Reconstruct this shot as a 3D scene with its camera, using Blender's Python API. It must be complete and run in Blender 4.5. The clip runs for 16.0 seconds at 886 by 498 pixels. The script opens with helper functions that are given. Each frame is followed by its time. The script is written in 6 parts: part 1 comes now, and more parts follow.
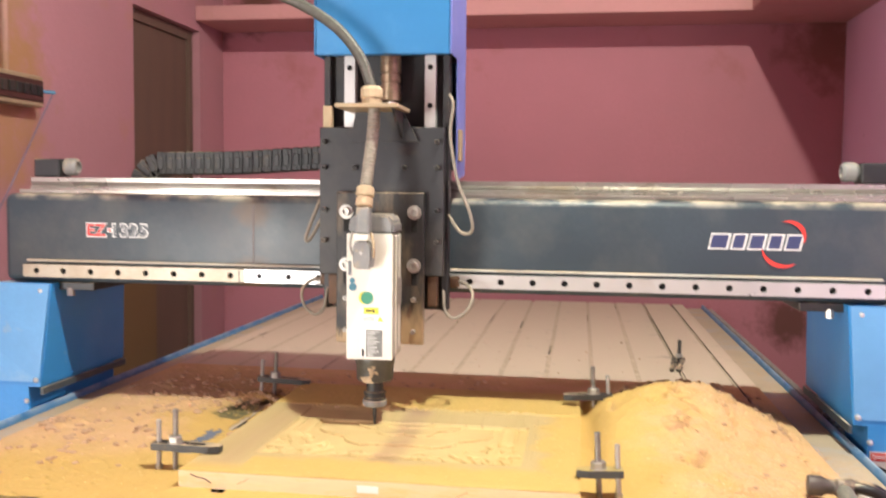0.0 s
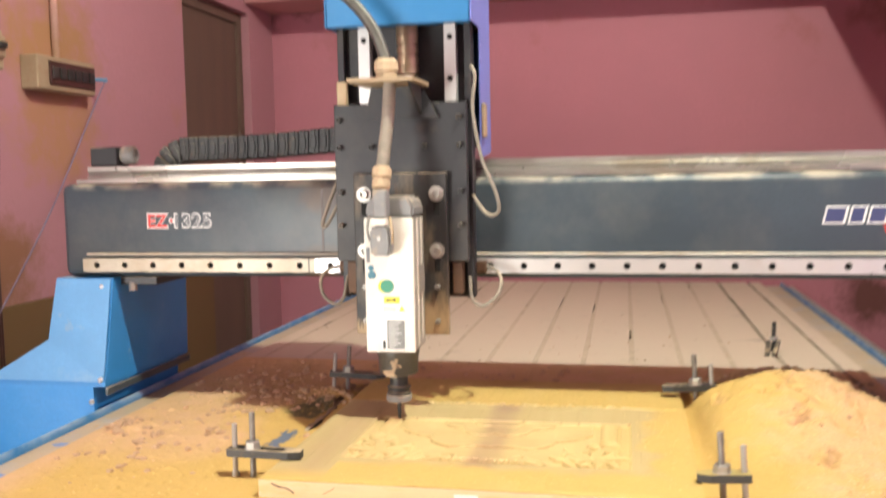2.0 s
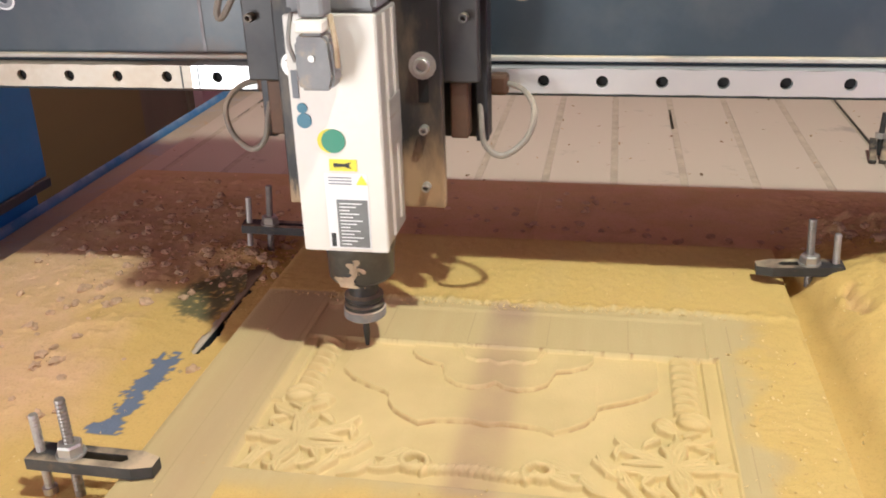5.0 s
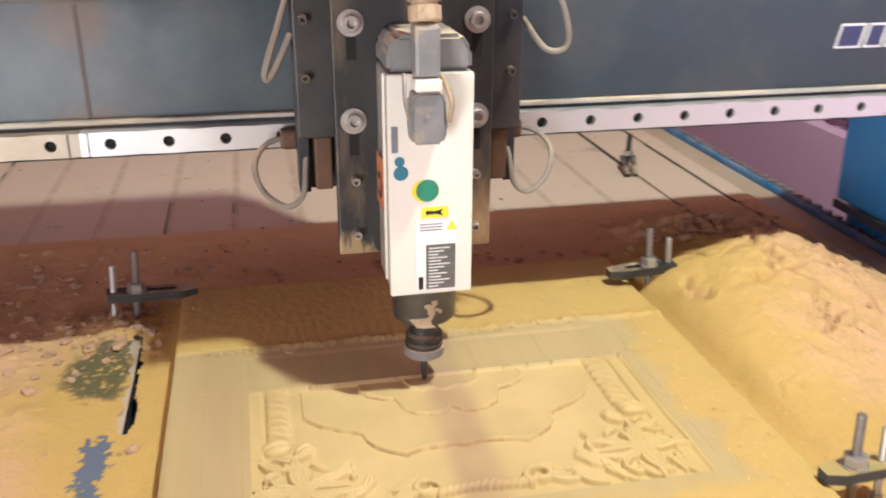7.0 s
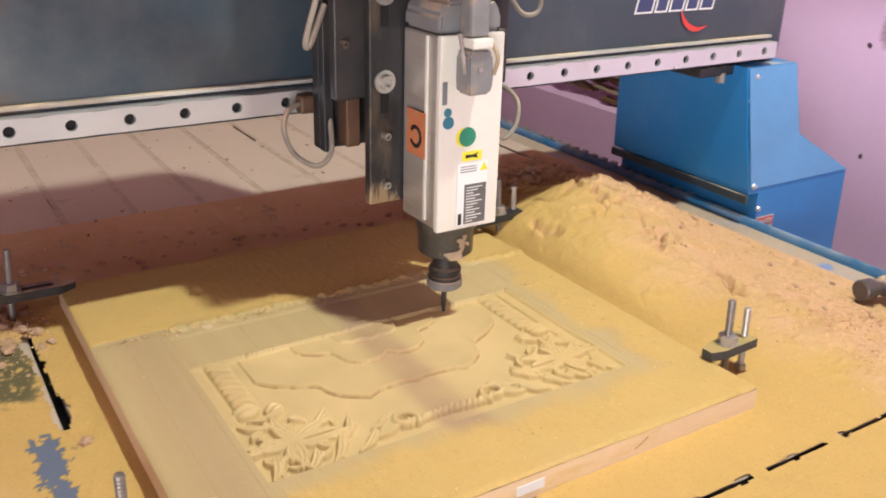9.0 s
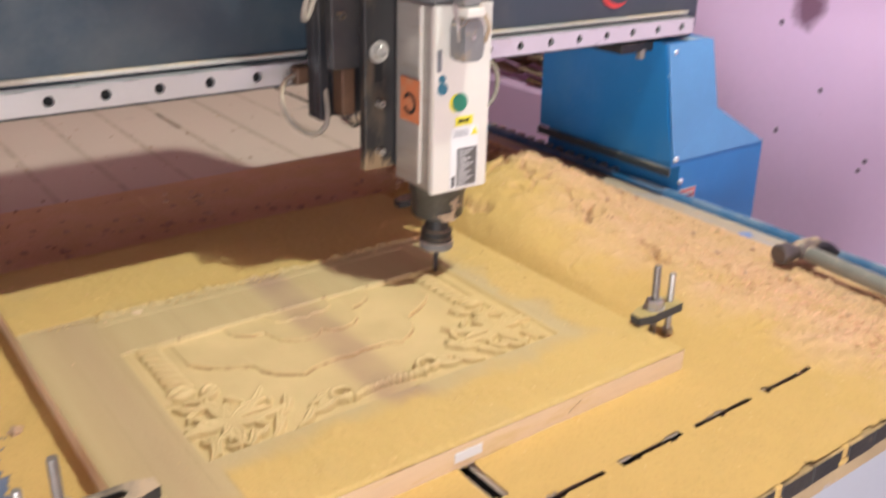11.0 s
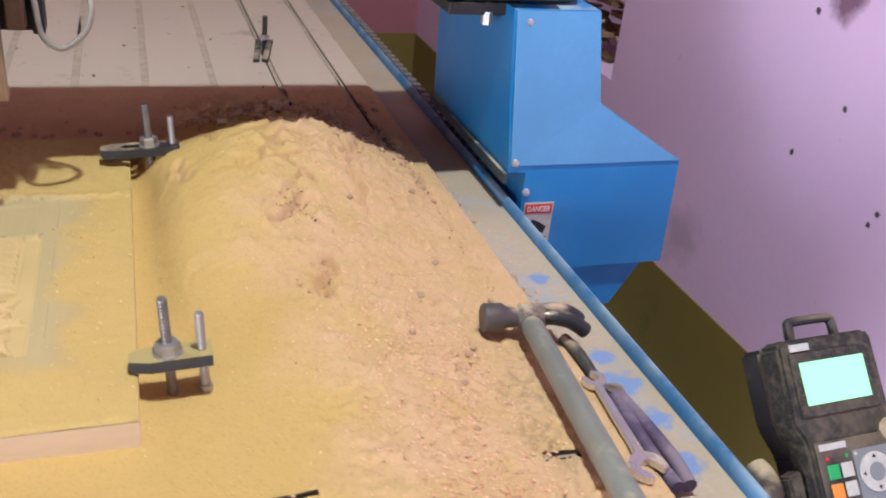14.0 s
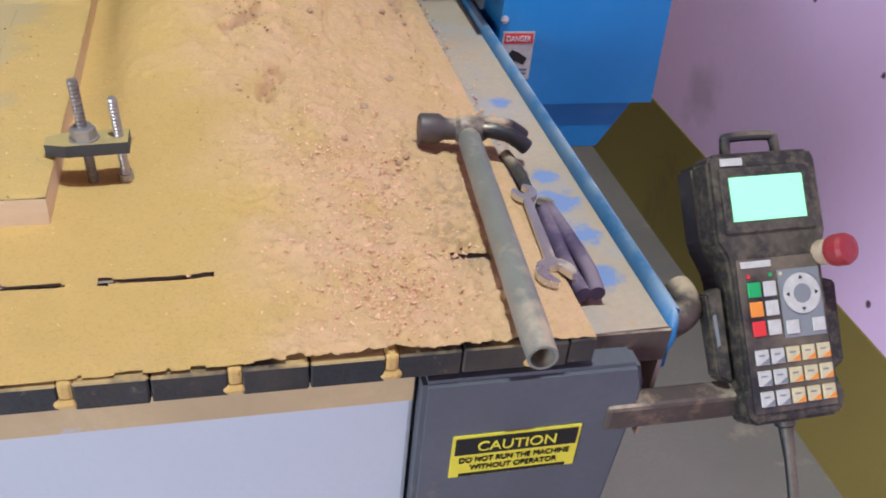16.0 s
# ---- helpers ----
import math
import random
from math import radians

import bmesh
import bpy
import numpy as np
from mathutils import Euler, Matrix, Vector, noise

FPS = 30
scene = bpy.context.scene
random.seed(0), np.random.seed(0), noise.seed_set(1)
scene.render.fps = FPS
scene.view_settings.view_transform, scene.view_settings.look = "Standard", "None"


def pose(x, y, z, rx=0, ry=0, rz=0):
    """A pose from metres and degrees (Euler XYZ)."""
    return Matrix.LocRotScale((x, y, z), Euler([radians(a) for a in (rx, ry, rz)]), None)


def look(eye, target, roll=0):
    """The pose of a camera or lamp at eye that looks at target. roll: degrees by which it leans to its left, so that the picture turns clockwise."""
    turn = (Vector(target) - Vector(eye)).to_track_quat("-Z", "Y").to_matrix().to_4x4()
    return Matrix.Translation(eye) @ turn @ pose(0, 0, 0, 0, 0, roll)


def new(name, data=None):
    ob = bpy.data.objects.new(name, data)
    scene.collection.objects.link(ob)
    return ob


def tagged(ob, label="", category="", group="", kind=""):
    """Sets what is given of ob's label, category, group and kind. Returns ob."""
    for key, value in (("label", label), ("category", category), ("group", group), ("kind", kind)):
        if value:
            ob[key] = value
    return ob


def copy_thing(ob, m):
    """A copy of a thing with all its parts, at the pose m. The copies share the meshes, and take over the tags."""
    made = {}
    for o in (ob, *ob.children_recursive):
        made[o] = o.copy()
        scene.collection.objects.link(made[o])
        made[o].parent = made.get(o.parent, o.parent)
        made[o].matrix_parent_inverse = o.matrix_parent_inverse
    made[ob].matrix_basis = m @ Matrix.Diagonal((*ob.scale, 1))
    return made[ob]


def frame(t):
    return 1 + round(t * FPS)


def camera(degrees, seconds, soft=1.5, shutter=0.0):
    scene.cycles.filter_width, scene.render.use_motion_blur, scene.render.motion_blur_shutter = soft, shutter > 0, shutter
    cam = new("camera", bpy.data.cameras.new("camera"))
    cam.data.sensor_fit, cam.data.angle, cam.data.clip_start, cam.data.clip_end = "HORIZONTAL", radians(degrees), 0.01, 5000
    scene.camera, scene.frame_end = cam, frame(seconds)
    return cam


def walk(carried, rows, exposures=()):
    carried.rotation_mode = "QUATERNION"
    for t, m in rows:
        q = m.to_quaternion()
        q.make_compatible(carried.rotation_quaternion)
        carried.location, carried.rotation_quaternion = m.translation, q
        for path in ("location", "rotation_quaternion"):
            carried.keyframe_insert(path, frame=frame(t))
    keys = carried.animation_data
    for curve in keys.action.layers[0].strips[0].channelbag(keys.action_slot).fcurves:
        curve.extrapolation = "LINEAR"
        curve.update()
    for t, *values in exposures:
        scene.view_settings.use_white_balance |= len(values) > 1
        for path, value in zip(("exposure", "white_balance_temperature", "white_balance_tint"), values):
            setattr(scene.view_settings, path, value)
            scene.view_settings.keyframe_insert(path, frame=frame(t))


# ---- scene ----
cam = camera(52.4, 16.0, soft=1.8, shutter=0.5)
PATH = [
    (0, (0.297, -1.703, 1.249), (-0.003, 0.27, 1.12), 0.6),
    (0.5, (0.281, -1.717, 1.258), (-0.09, 0.248, 1.238), 1.2),
    (1, (0.258, -1.717, 1.264), (-0.124, 0.246, 1.312), 1.4),
    (1.5, (0.221, -1.697, 1.256), (-0.155, 0.268, 1.26), 1.1),
    (2, (0.207, -1.589, 1.245), (-0.19, 0.364, 1.075), -1.1),
    (2.5, (0.186, -1.337, 1.216), (-0.276, 0.574, 0.846), -3.5),
    (3, (0.165, -1.174, 1.245), (-0.295, 0.694, 0.696), -4.5),
    (3.5, (0.126, -1.108, 1.268), (-0.274, 0.716, 0.551), -4.0),
    (3.7, (0.092, -1.067, 1.269), (-0.26, 0.76, 0.534), -3.7),
    (5.8, (0.102, -0.912, 1.314), (-0.231, 0.876, 0.482), -0.5),
    (6, (0.046, -0.91, 1.316), (-0.193, 0.912, 0.528), 0.3),
    (6.5, (-0.098, -0.943, 1.327), (-0.007, 0.905, 0.568), 0.5),
    (7, (-0.178, -0.983, 1.333), (0.21, 0.83, 0.583), 0.2),
    (7.5, (-0.273, -0.997, 1.323), (0.382, 0.725, 0.543), -0.3),
    (8, (-0.384, -0.974, 1.321), (0.475, 0.647, 0.524), 0.1),
    (8.5, (-0.433, -0.974, 1.319), (0.518, 0.586, 0.506), 0.9),
    (8.7, (-0.432, -0.977, 1.326), (0.532, 0.59, 0.542), 1.2),
    (10.8, (-0.436, -0.991, 1.332), (0.738, 0.46, 0.612), 2.4),
    (11, (-0.439, -0.993, 1.316), (0.676, 0.471, 0.532), 1.6),
    (11.5, (-0.399, -1.002, 1.315), (0.578, 0.515, 0.451), 1.5),
    (12, (-0.284, -1.031, 1.309), (0.476, 0.598, 0.433), 2.9),
    (12.5, (-0.164, -1.074, 1.302), (0.471, 0.592, 0.396), 3.6),
    (13, (0.009, -1.046, 1.299), (0.748, 0.59, 0.418), 5.5),
    (13.5, (0.172, -1.025, 1.305), (0.972, 0.582, 0.423), 6.6),
    (14, (0.32, -1.057, 1.298), (0.941, 0.605, 0.376), 6.0),
    (14.5, (0.383, -1.085, 1.289), (0.946, 0.592, 0.357), 6.1),
    (15, (0.419, -1.109, 1.284), (0.964, 0.523, 0.264), 6.2),
    (15.5, (0.445, -1.12, 1.24), (0.954, 0.453, 0.114), 6.5),
    (16, (0.445, -1.116, 1.24), (0.906, 0.451, 0.087), 6.3),
]
walk(cam, [(t, look(eye, target, roll)) for t, eye, target, roll in PATH],
     exposures=[(0.0, 0.30, 7350, 10), (1.5, 0.34, 7600, 10), (2.5, 0.26, 7150, 6), (3.0, 0.14, 7050, 7), (3.5, -0.22, 6950, 8), (6.0, 0.0, 6550, 9), (7.5, 0.0, 6850, 12), (8.5, -0.15, 6850, 14), (11.0, -0.18, 6600, 14), (12.0, -0.24, 6500, 12), (13.5, -0.25, 6040, 13), (15.0, -0.29, 5790, 13), (16.0, -0.38, 5700, 11)])

# ---- world, lamps, exposure ----
world = bpy.data.worlds.new("world")
scene.world = world
world.use_nodes = True
wn = world.node_tree.nodes
sky = wn.new("ShaderNodeTexSky")
sky.sky_type, sky.sun_disc = "NISHITA", False
sky.sun_elevation, sky.sun_rotation = radians(50), radians(140)
world.node_tree.links.new(sky.outputs[0], wn["Background"].inputs[0])
wn["Background"].inputs[1].default_value = 0.10


def lamp(name, kind, energy, color, m, **more):
    data = bpy.data.lights.new(name, kind)
    data.energy, data.color = energy, color
    ob = new(name, data)
    ob.matrix_world = m
    return ob


BULB = lamp("bulb_light", "POINT", 190, (0.895, 1.0, 0.92), pose(0.55, -0.66, 2.85))
BULB.data.shadow_soft_size = 0.035
# daylight that comes in by the open doorway in the west wall, behind the camera
DOOR = lamp("doorway_light", "AREA", 94, (0.90, 0.94, 1.0), look((-1.45, -2.2, 0.75), (1.4, -0.5, 0.75)))
DOOR.data.shape, DOOR.data.size, DOOR.data.size_y = "RECTANGLE", 0.9, 1.4

# ---- materials ----
DUST = (0.64, 0.50, 0.34)


def mat(name, col, rough=0.6, metal=0.0, var=0.18, scale=9.0, bump=0.15, fine=140.0, dust=0.0, dustcol=DUST, spots=None, emit=0.0, grain=None, stains=()):
    """A surface with two scales of variation, fine relief, settled dust on what faces up, and stains."""
    m = bpy.data.materials.new(name)
    m.use_nodes = True
    nt = m.node_tree
    n, l = nt.nodes, nt.links
    b = n["Principled BSDF"]
    b.inputs["Metallic"].default_value = metal
    tc = n.new("ShaderNodeTexCoord")
    src = tc.outputs["Object"]
    if grain:
        mp = n.new("ShaderNodeMapping")
        mp.inputs["Scale"].default_value = grain
        l.new(src, mp.inputs["Vector"])
        src = mp.outputs["Vector"]

    def noise_at(s, detail=5, rough_=0.6):
        t = n.new("ShaderNodeTexNoise")
        t.inputs["Scale"].default_value, t.inputs["Detail"].default_value, t.inputs["Roughness"].default_value = s, detail, rough_
        l.new(src, t.inputs["Vector"])
        return t.outputs["Fac"]

    def mixed(fac, a, c):
        x = n.new("ShaderNodeMix")
        x.data_type = "RGBA"
        for i, v in ((6, a), (7, c)):
            if isinstance(v, tuple):
                x.inputs[i].default_value = (*v[:3], 1)
            else:
                l.new(v, x.inputs[i])
        l.new(fac, x.inputs[0])
        return x.outputs[2]

    def ramp(v, lo, hi):
        r = n.new("ShaderNodeMapRange")
        r.inputs[1].default_value, r.inputs[2].default_value = lo, hi
        l.new(v, r.inputs[0])
        return r.outputs[0]

    dark = tuple(c * (1 - var) for c in col)
    light = tuple(min(1, c * (1 + var)) for c in col)
    big, small = noise_at(scale), noise_at(fine)
    c = mixed(ramp(big, 0.3, 0.7), dark, light)
    c = mixed(ramp(small, 0.25, 0.9), c, tuple(x * (1 - 0.6 * var) for x in col))
    for s in spots or ():
        scol, sscale, lo, hi = s
        c = mixed(ramp(noise_at(sscale, 6, 0.65), lo, hi), c, scol)
    for centre, radius, scol in stains:
        far = n.new("ShaderNodeVectorMath")
        far.operation = "DISTANCE"
        far.inputs[1].default_value = centre
        l.new(tc.outputs["Object"], far.inputs[0])
        fall = n.new("ShaderNodeMapRange")
        for k, q in ((1, 0.0), (2, radius), (3, 0.42), (4, -0.22)):
            fall.inputs[k].default_value = q
        l.new(far.outputs["Value"], fall.inputs[0])
        add = n.new("ShaderNodeMath")
        l.new(fall.outputs[0], add.inputs[0])
        l.new(noise_at(9 if radius > 0.06 else 60, 6, 0.65), add.inputs[1])
        c = mixed(ramp(add.outputs[0], 0.50, 0.80 if radius > 0.06 else 0.68), c, scol)
    rr = n.new("ShaderNodeMapRange")
    rr.inputs[3].default_value, rr.inputs[4].default_value = max(0.05, rough - 0.12), min(1, rough + 0.12)
    l.new(big, rr.inputs[0])
    rv = rr.outputs[0]
    if dust:
        g = n.new("ShaderNodeNewGeometry")
        s = n.new("ShaderNodeSeparateXYZ")
        l.new(g.outputs["Normal"], s.inputs[0])
        up = ramp(s.outputs["Z"], 0.15, 0.9)
        mul = n.new("ShaderNodeMath")
        mul.operation = "MULTIPLY"
        l.new(up, mul.inputs[0])
        l.new(ramp(noise_at(14, 6), 0.62 - 0.5 * dust, 0.72 - 0.3 * dust), mul.inputs[1])
        c = mixed(mul.outputs[0], c, dustcol)
        thin = ramp(noise_at(5, 6), 0.5, 0.95)
        m2 = n.new("ShaderNodeMath")
        m2.operation = "MULTIPLY"
        m2.inputs[1].default_value = 0.55 * dust
        l.new(thin, m2.inputs[0])
        c = mixed(m2.outputs[0], c, dustcol)
        x = n.new("ShaderNodeMath")
        x.operation = "MAXIMUM"
        l.new(rv, x.inputs[0])
        l.new(mul.outputs[0], x.inputs[1])
        rv = x.outputs[0]
    l.new(c, b.inputs["Base Color"])
    l.new(rv, b.inputs["Roughness"])
    if bump:
        bp = n.new("ShaderNodeBump")
        bp.inputs["Strength"].default_value, bp.inputs["Distance"].default_value = bump, 0.002
        l.new(small, bp.inputs["Height"])
        l.new(bp.outputs[0], b.inputs["Normal"])
    if emit:
        l.new(c, b.inputs["Emission Color"])
        b.inputs["Emission Strength"].default_value = emit
    return m


GRIME = ((0.30, 0.13, 0.07), 2.2, 0.60, 0.78)
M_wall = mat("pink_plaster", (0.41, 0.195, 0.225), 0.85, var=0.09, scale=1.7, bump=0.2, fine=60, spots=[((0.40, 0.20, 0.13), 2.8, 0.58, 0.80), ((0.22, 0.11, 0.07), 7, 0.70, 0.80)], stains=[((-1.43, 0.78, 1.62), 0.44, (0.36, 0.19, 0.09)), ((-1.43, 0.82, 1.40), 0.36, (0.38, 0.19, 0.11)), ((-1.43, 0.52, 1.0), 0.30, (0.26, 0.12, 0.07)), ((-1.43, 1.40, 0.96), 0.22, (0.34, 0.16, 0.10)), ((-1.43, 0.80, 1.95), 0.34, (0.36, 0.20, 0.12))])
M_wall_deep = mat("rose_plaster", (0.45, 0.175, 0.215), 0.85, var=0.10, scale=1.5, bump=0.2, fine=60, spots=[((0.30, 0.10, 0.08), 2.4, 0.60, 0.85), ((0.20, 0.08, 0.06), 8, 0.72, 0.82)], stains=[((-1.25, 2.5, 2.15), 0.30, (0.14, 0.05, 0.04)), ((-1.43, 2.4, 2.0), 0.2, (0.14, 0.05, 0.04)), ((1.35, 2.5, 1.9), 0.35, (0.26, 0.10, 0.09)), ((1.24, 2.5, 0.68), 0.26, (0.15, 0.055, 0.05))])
M_loft = mat("pale_rose_plaster", (0.52, 0.25, 0.25), 0.85, var=0.10, scale=2.5, bump=0.2, fine=60, spots=[((0.36, 0.16, 0.12), 4, 0.60, 0.85)])
# pink plaster; the cool daylight on it is put into this pale lavender base
M_wall_daylit = mat("daylit_plaster", (0.88, 0.60, 0.85), 0.85, var=0.05, scale=1.4, bump=0.15, fine=60, spots=[((0.50, 0.28, 0.42), 3.2, 0.68, 0.9), ((0.16, 0.08, 0.12), 16, 0.74, 0.78)], stains=[((1.43, -0.35, 0.85), 0.10, (0.30, 0.15, 0.24)), ((1.43, -0.62, 0.62), 0.10, (0.28, 0.14, 0.22)), ((1.43, 0.15, 1.05), 0.08, (0.26, 0.13, 0.2)), ((1.43, 0.44, 0.46), 0.13, (0.66, 0.45, 0.62)), *[((1.43, y, z), 0.010, (0.10, 0.05, 0.08)) for y, z in ((0.183, 0.763), (0.089, 0.875), (-0.045, 0.746), (-0.033, 0.722), (0.214, 1.008), (-0.19, 0.40))]])
M_dado = mat("khaki_paint", (0.25, 0.18, 0.04), 0.7, var=0.15, scale=3, spots=[((0.10, 0.07, 0.03), 4, 0.55, 0.8)])
# unseen ceiling and south wall: colours darkened to weaken the bounced light
M_ceil = mat("low_bounce_ceiling", (0.13, 0.10, 0.095), 0.9, var=0.15, scale=2)
M_wall_rear = mat("low_bounce_plaster", (0.20, 0.12, 0.11), 0.9, var=0.15, scale=2)
M_floor = mat("cement_floor", (0.25, 0.22, 0.195), 0.8, var=0.2, scale=3, spots=[(DUST, 5, 0.6, 0.8)])
M_door = mat("brown_door", (0.135, 0.082, 0.06), 0.7, var=0.2, scale=3, grain=(6, 6, 0.6))
M_beam = mat("beam_paint", (0.035, 0.053, 0.069), 0.42, var=0.22, scale=4, bump=0.08, dust=0.40, dustcol=(0.42, 0.36, 0.28), spots=[((0.105, 0.115, 0.12), 3.2, 0.55, 0.8)], stains=[((-0.35, -0.078, 0.48), 0.075, (0.085, 0.055, 0.040)), ((-0.35, -0.078, 0.36), 0.085, (0.11, 0.07, 0.045))] )
M_blue = mat("blue_powder_coat", (0.016, 0.155, 0.36), 0.45, var=0.14, scale=5, bump=0.06, dust=0.5, dustcol=(0.30, 0.38, 0.46), spots=[((0.06, 0.23, 0.46), 4, 0.55, 0.9)])
# same blue coat as above, the legs' brighter lighting put into its colour
M_blue_lit = mat("lit_blue_coat", (0.016, 0.22, 0.56), 0.45, var=0.14, scale=5, bump=0.06, dust=0.4, dustcol=(0.30, 0.38, 0.46), spots=[((0.06, 0.28, 0.54), 4, 0.55, 0.9), ((0.32, 0.36, 0.38), 14, 0.66, 0.80)])
M_blue_dusty = mat("dusty_blue_coat", (0.46, 0.36, 0.26), 0.7, var=0.15, scale=6, dust=0.0, spots=[((0.37, 0.37, 0.40), 9, 0.50, 0.72), ((0.50, 0.33, 0.19), 30, 0.60, 0.70)], stains=[((s * 0.757, y - 0.69, 0.786), r, (0.20, 0.28, 0.50)) for s in (-1, 1) for y, r in ((-0.22, 0.022), (-0.385, 0.025), (-0.43, 0.034), (-0.49, 0.034), (-0.55, 0.030))])
M_blue_front = mat("faded_blue_coat", (0.10, 0.29, 0.55), 0.5, var=0.14, scale=7, bump=0.06, spots=[((0.26, 0.38, 0.50), 6, 0.55, 0.85), ((0.36, 0.34, 0.28), 9, 0.60, 0.80)])
M_black = mat("black_anodised", (0.022, 0.022, 0.026), 0.48, metal=0.2, var=0.25, scale=12, dust=0.22, spots=[((0.12, 0.085, 0.055), 9, 0.58, 0.9)])
M_blackdust = mat("dust_streaked_black", (0.024, 0.023, 0.024), 0.5, metal=0.2, var=0.25, scale=12, dust=0.4, grain=(1.6, 1.6, 0.5), spots=[((0.17, 0.125, 0.08), 16, 0.50, 0.78), ((0.10, 0.045, 0.02), 26, 0.60, 0.75)], stains=[((0.068, -0.094, 0.985), 0.085, (0.40, 0.28, 0.16)), ((-0.07, -0.094, 0.96), 0.05, (0.34, 0.24, 0.14))])
# blue coat with the pink wall's reflection mixed into its colour
M_cover_sheen = mat("violet_sheen_blue_coat", (0.15, 0.19, 0.50), 0.45, var=0.14, scale=5, bump=0.06, spots=[((0.28, 0.30, 0.52), 4, 0.5, 0.85)])
M_blackp = mat("black_plastic", (0.02, 0.02, 0.022), 0.5, var=0.3, scale=20, dust=0.5, dustcol=(0.22, 0.17, 0.11), spots=[((0.13, 0.10, 0.06), 30, 0.56, 0.85)])
M_steel = mat("bright_steel", (0.72, 0.72, 0.72), 0.30, metal=0.85, var=0.08, scale=20, bump=0.04, dust=0.12, spots=[((0.42, 0.30, 0.20), 5, 0.66, 0.82)])
M_raildull = mat("stained_rail_steel", (0.36, 0.31, 0.25), 0.45, metal=0.4, var=0.2, scale=8, bump=0.03, spots=[((0.26, 0.18, 0.11), 5, 0.50, 0.75)])
M_rail = mat("ground_rail_steel", (0.66, 0.66, 0.66), 0.32, metal=0.6, var=0.05, scale=8, bump=0.03, spots=[((0.45, 0.36, 0.25), 2.2, 0.58, 0.85)])
M_zinc = mat("zinc_bolt", (0.44, 0.42, 0.39), 0.4, metal=0.7, var=0.15, scale=60, dust=0.2, spots=[((0.40, 0.27, 0.14), 80, 0.6, 0.8)])
M_iron = mat("black_iron", (0.06, 0.06, 0.062), 0.5, metal=0.5, var=0.3, scale=40, dust=0.35, spots=[((0.17, 0.12, 0.07), 60, 0.6, 0.8)])
M_irondust = mat("dust_covered_iron", (0.06, 0.06, 0.06), 0.7, metal=0.2, var=0.3, scale=40, dust=0.95, dustcol=(0.47, 0.36, 0.15))
# near-black fill that stands for the shade inside holes and slots
M_hole_shade = mat("hole_shade", (0.008, 0.008, 0.008), 0.9, var=0.1)
M_white = mat("white_spindle_cover", (0.70, 0.67, 0.60), 0.38, var=0.04, scale=14, bump=0.03, dust=0.25, spots=[((0.55, 0.42, 0.25), 16, 0.70, 0.85)])
M_nose = mat("dull_spindle_steel", (0.10, 0.098, 0.095), 0.35, metal=0.6, var=0.35, scale=25, spots=[((0.26, 0.20, 0.13), 40, 0.62, 0.80)])
M_alu = mat("brushed_aluminium", (0.50, 0.47, 0.42), 0.42, metal=0.6, var=0.12, scale=10, grain=(1, 1, 12), spots=[((0.36, 0.25, 0.14), 12, 0.6, 0.85)])
M_film = mat("clinging_dust", (0.50, 0.37, 0.20), 0.9, var=0.15, scale=14, spots=[((0.42, 0.46, 0.54), 16, 0.62, 0.70)])
M_toprail = mat("dull_rail_steel", (0.46, 0.44, 0.41), 0.30, metal=0.7, var=0.2, scale=3, bump=0.03, dust=0.1, dustcol=(0.36, 0.30, 0.23), spots=[((0.24, 0.18, 0.12), 2.5, 0.5, 0.7)])
M_ledge = mat("dusty_ledge", (0.42, 0.40, 0.36), 0.6, metal=0.2, var=0.25, scale=5, dust=0.4, spots=[((0.26, 0.17, 0.10), 3, 0.5, 0.7)])
M_grey = mat("grey_plastic", (0.20, 0.20, 0.20), 0.5, var=0.18, scale=30, dust=0.5, spots=[((0.40, 0.29, 0.17), 40, 0.55, 0.8)])
M_conduit = mat("grey_conduit", (0.085, 0.08, 0.07), 0.42, metal=0.35, var=0.3, scale=60, dust=0.12)
M_beige = mat("dusty_plastic", (0.44, 0.33, 0.215), 0.7, var=0.22, scale=40, spots=[((0.24, 0.17, 0.10), 60, 0.55, 0.75)])
M_cable = mat("dusty_cable", (0.23, 0.20, 0.165), 0.7, var=0.25, scale=60, dust=0.3)
M_bronze = mat("stained_coupling", (0.30, 0.22, 0.15), 0.35, metal=0.7, var=0.35, scale=30, grain=(1, 1, 4))
M_copper = mat("rusty_block", (0.105, 0.055, 0.032), 0.6, metal=0.3, var=0.3, scale=30)
M_wallconduit = mat("painted_conduit", (0.42, 0.24, 0.20), 0.8, var=0.2, scale=8, spots=[((0.34, 0.20, 0.10), 9, 0.5, 0.75)])
M_cream = mat("cream_plastic", (0.34, 0.25, 0.16), 0.6, var=0.15, scale=12, spots=[(GRIME[0], 14, 0.58, 0.8)])
M_redbrown = mat("dark_switches", (0.06, 0.022, 0.018), 0.4, var=0.3, scale=60)
M_plank = mat("table_board", (0.030, 0.032, 0.036), 0.6, var=0.3, scale=8, dust=1.15, dustcol=(0.55, 0.435, 0.345), spots=[((0.12, 0.13, 0.15), 12, 0.6, 0.75)])
M_plank_front = mat("board_end", (0.026, 0.026, 0.028), 0.65, var=0.35, scale=30, bump=0.5, dust=0.42, dustcol=(0.50, 0.34, 0.14), spots=[((0.16, 0.12, 0.07), 60, 0.62, 0.75)])
M_slotdust = mat("slot_sawdust", (0.50, 0.39, 0.295), 0.95, var=0.25, scale=30, bump=0.4, fine=300)
M_apron = mat("pale_grey_coat", (0.50, 0.53, 0.57), 0.5, var=0.06, scale=3, dust=0.2)
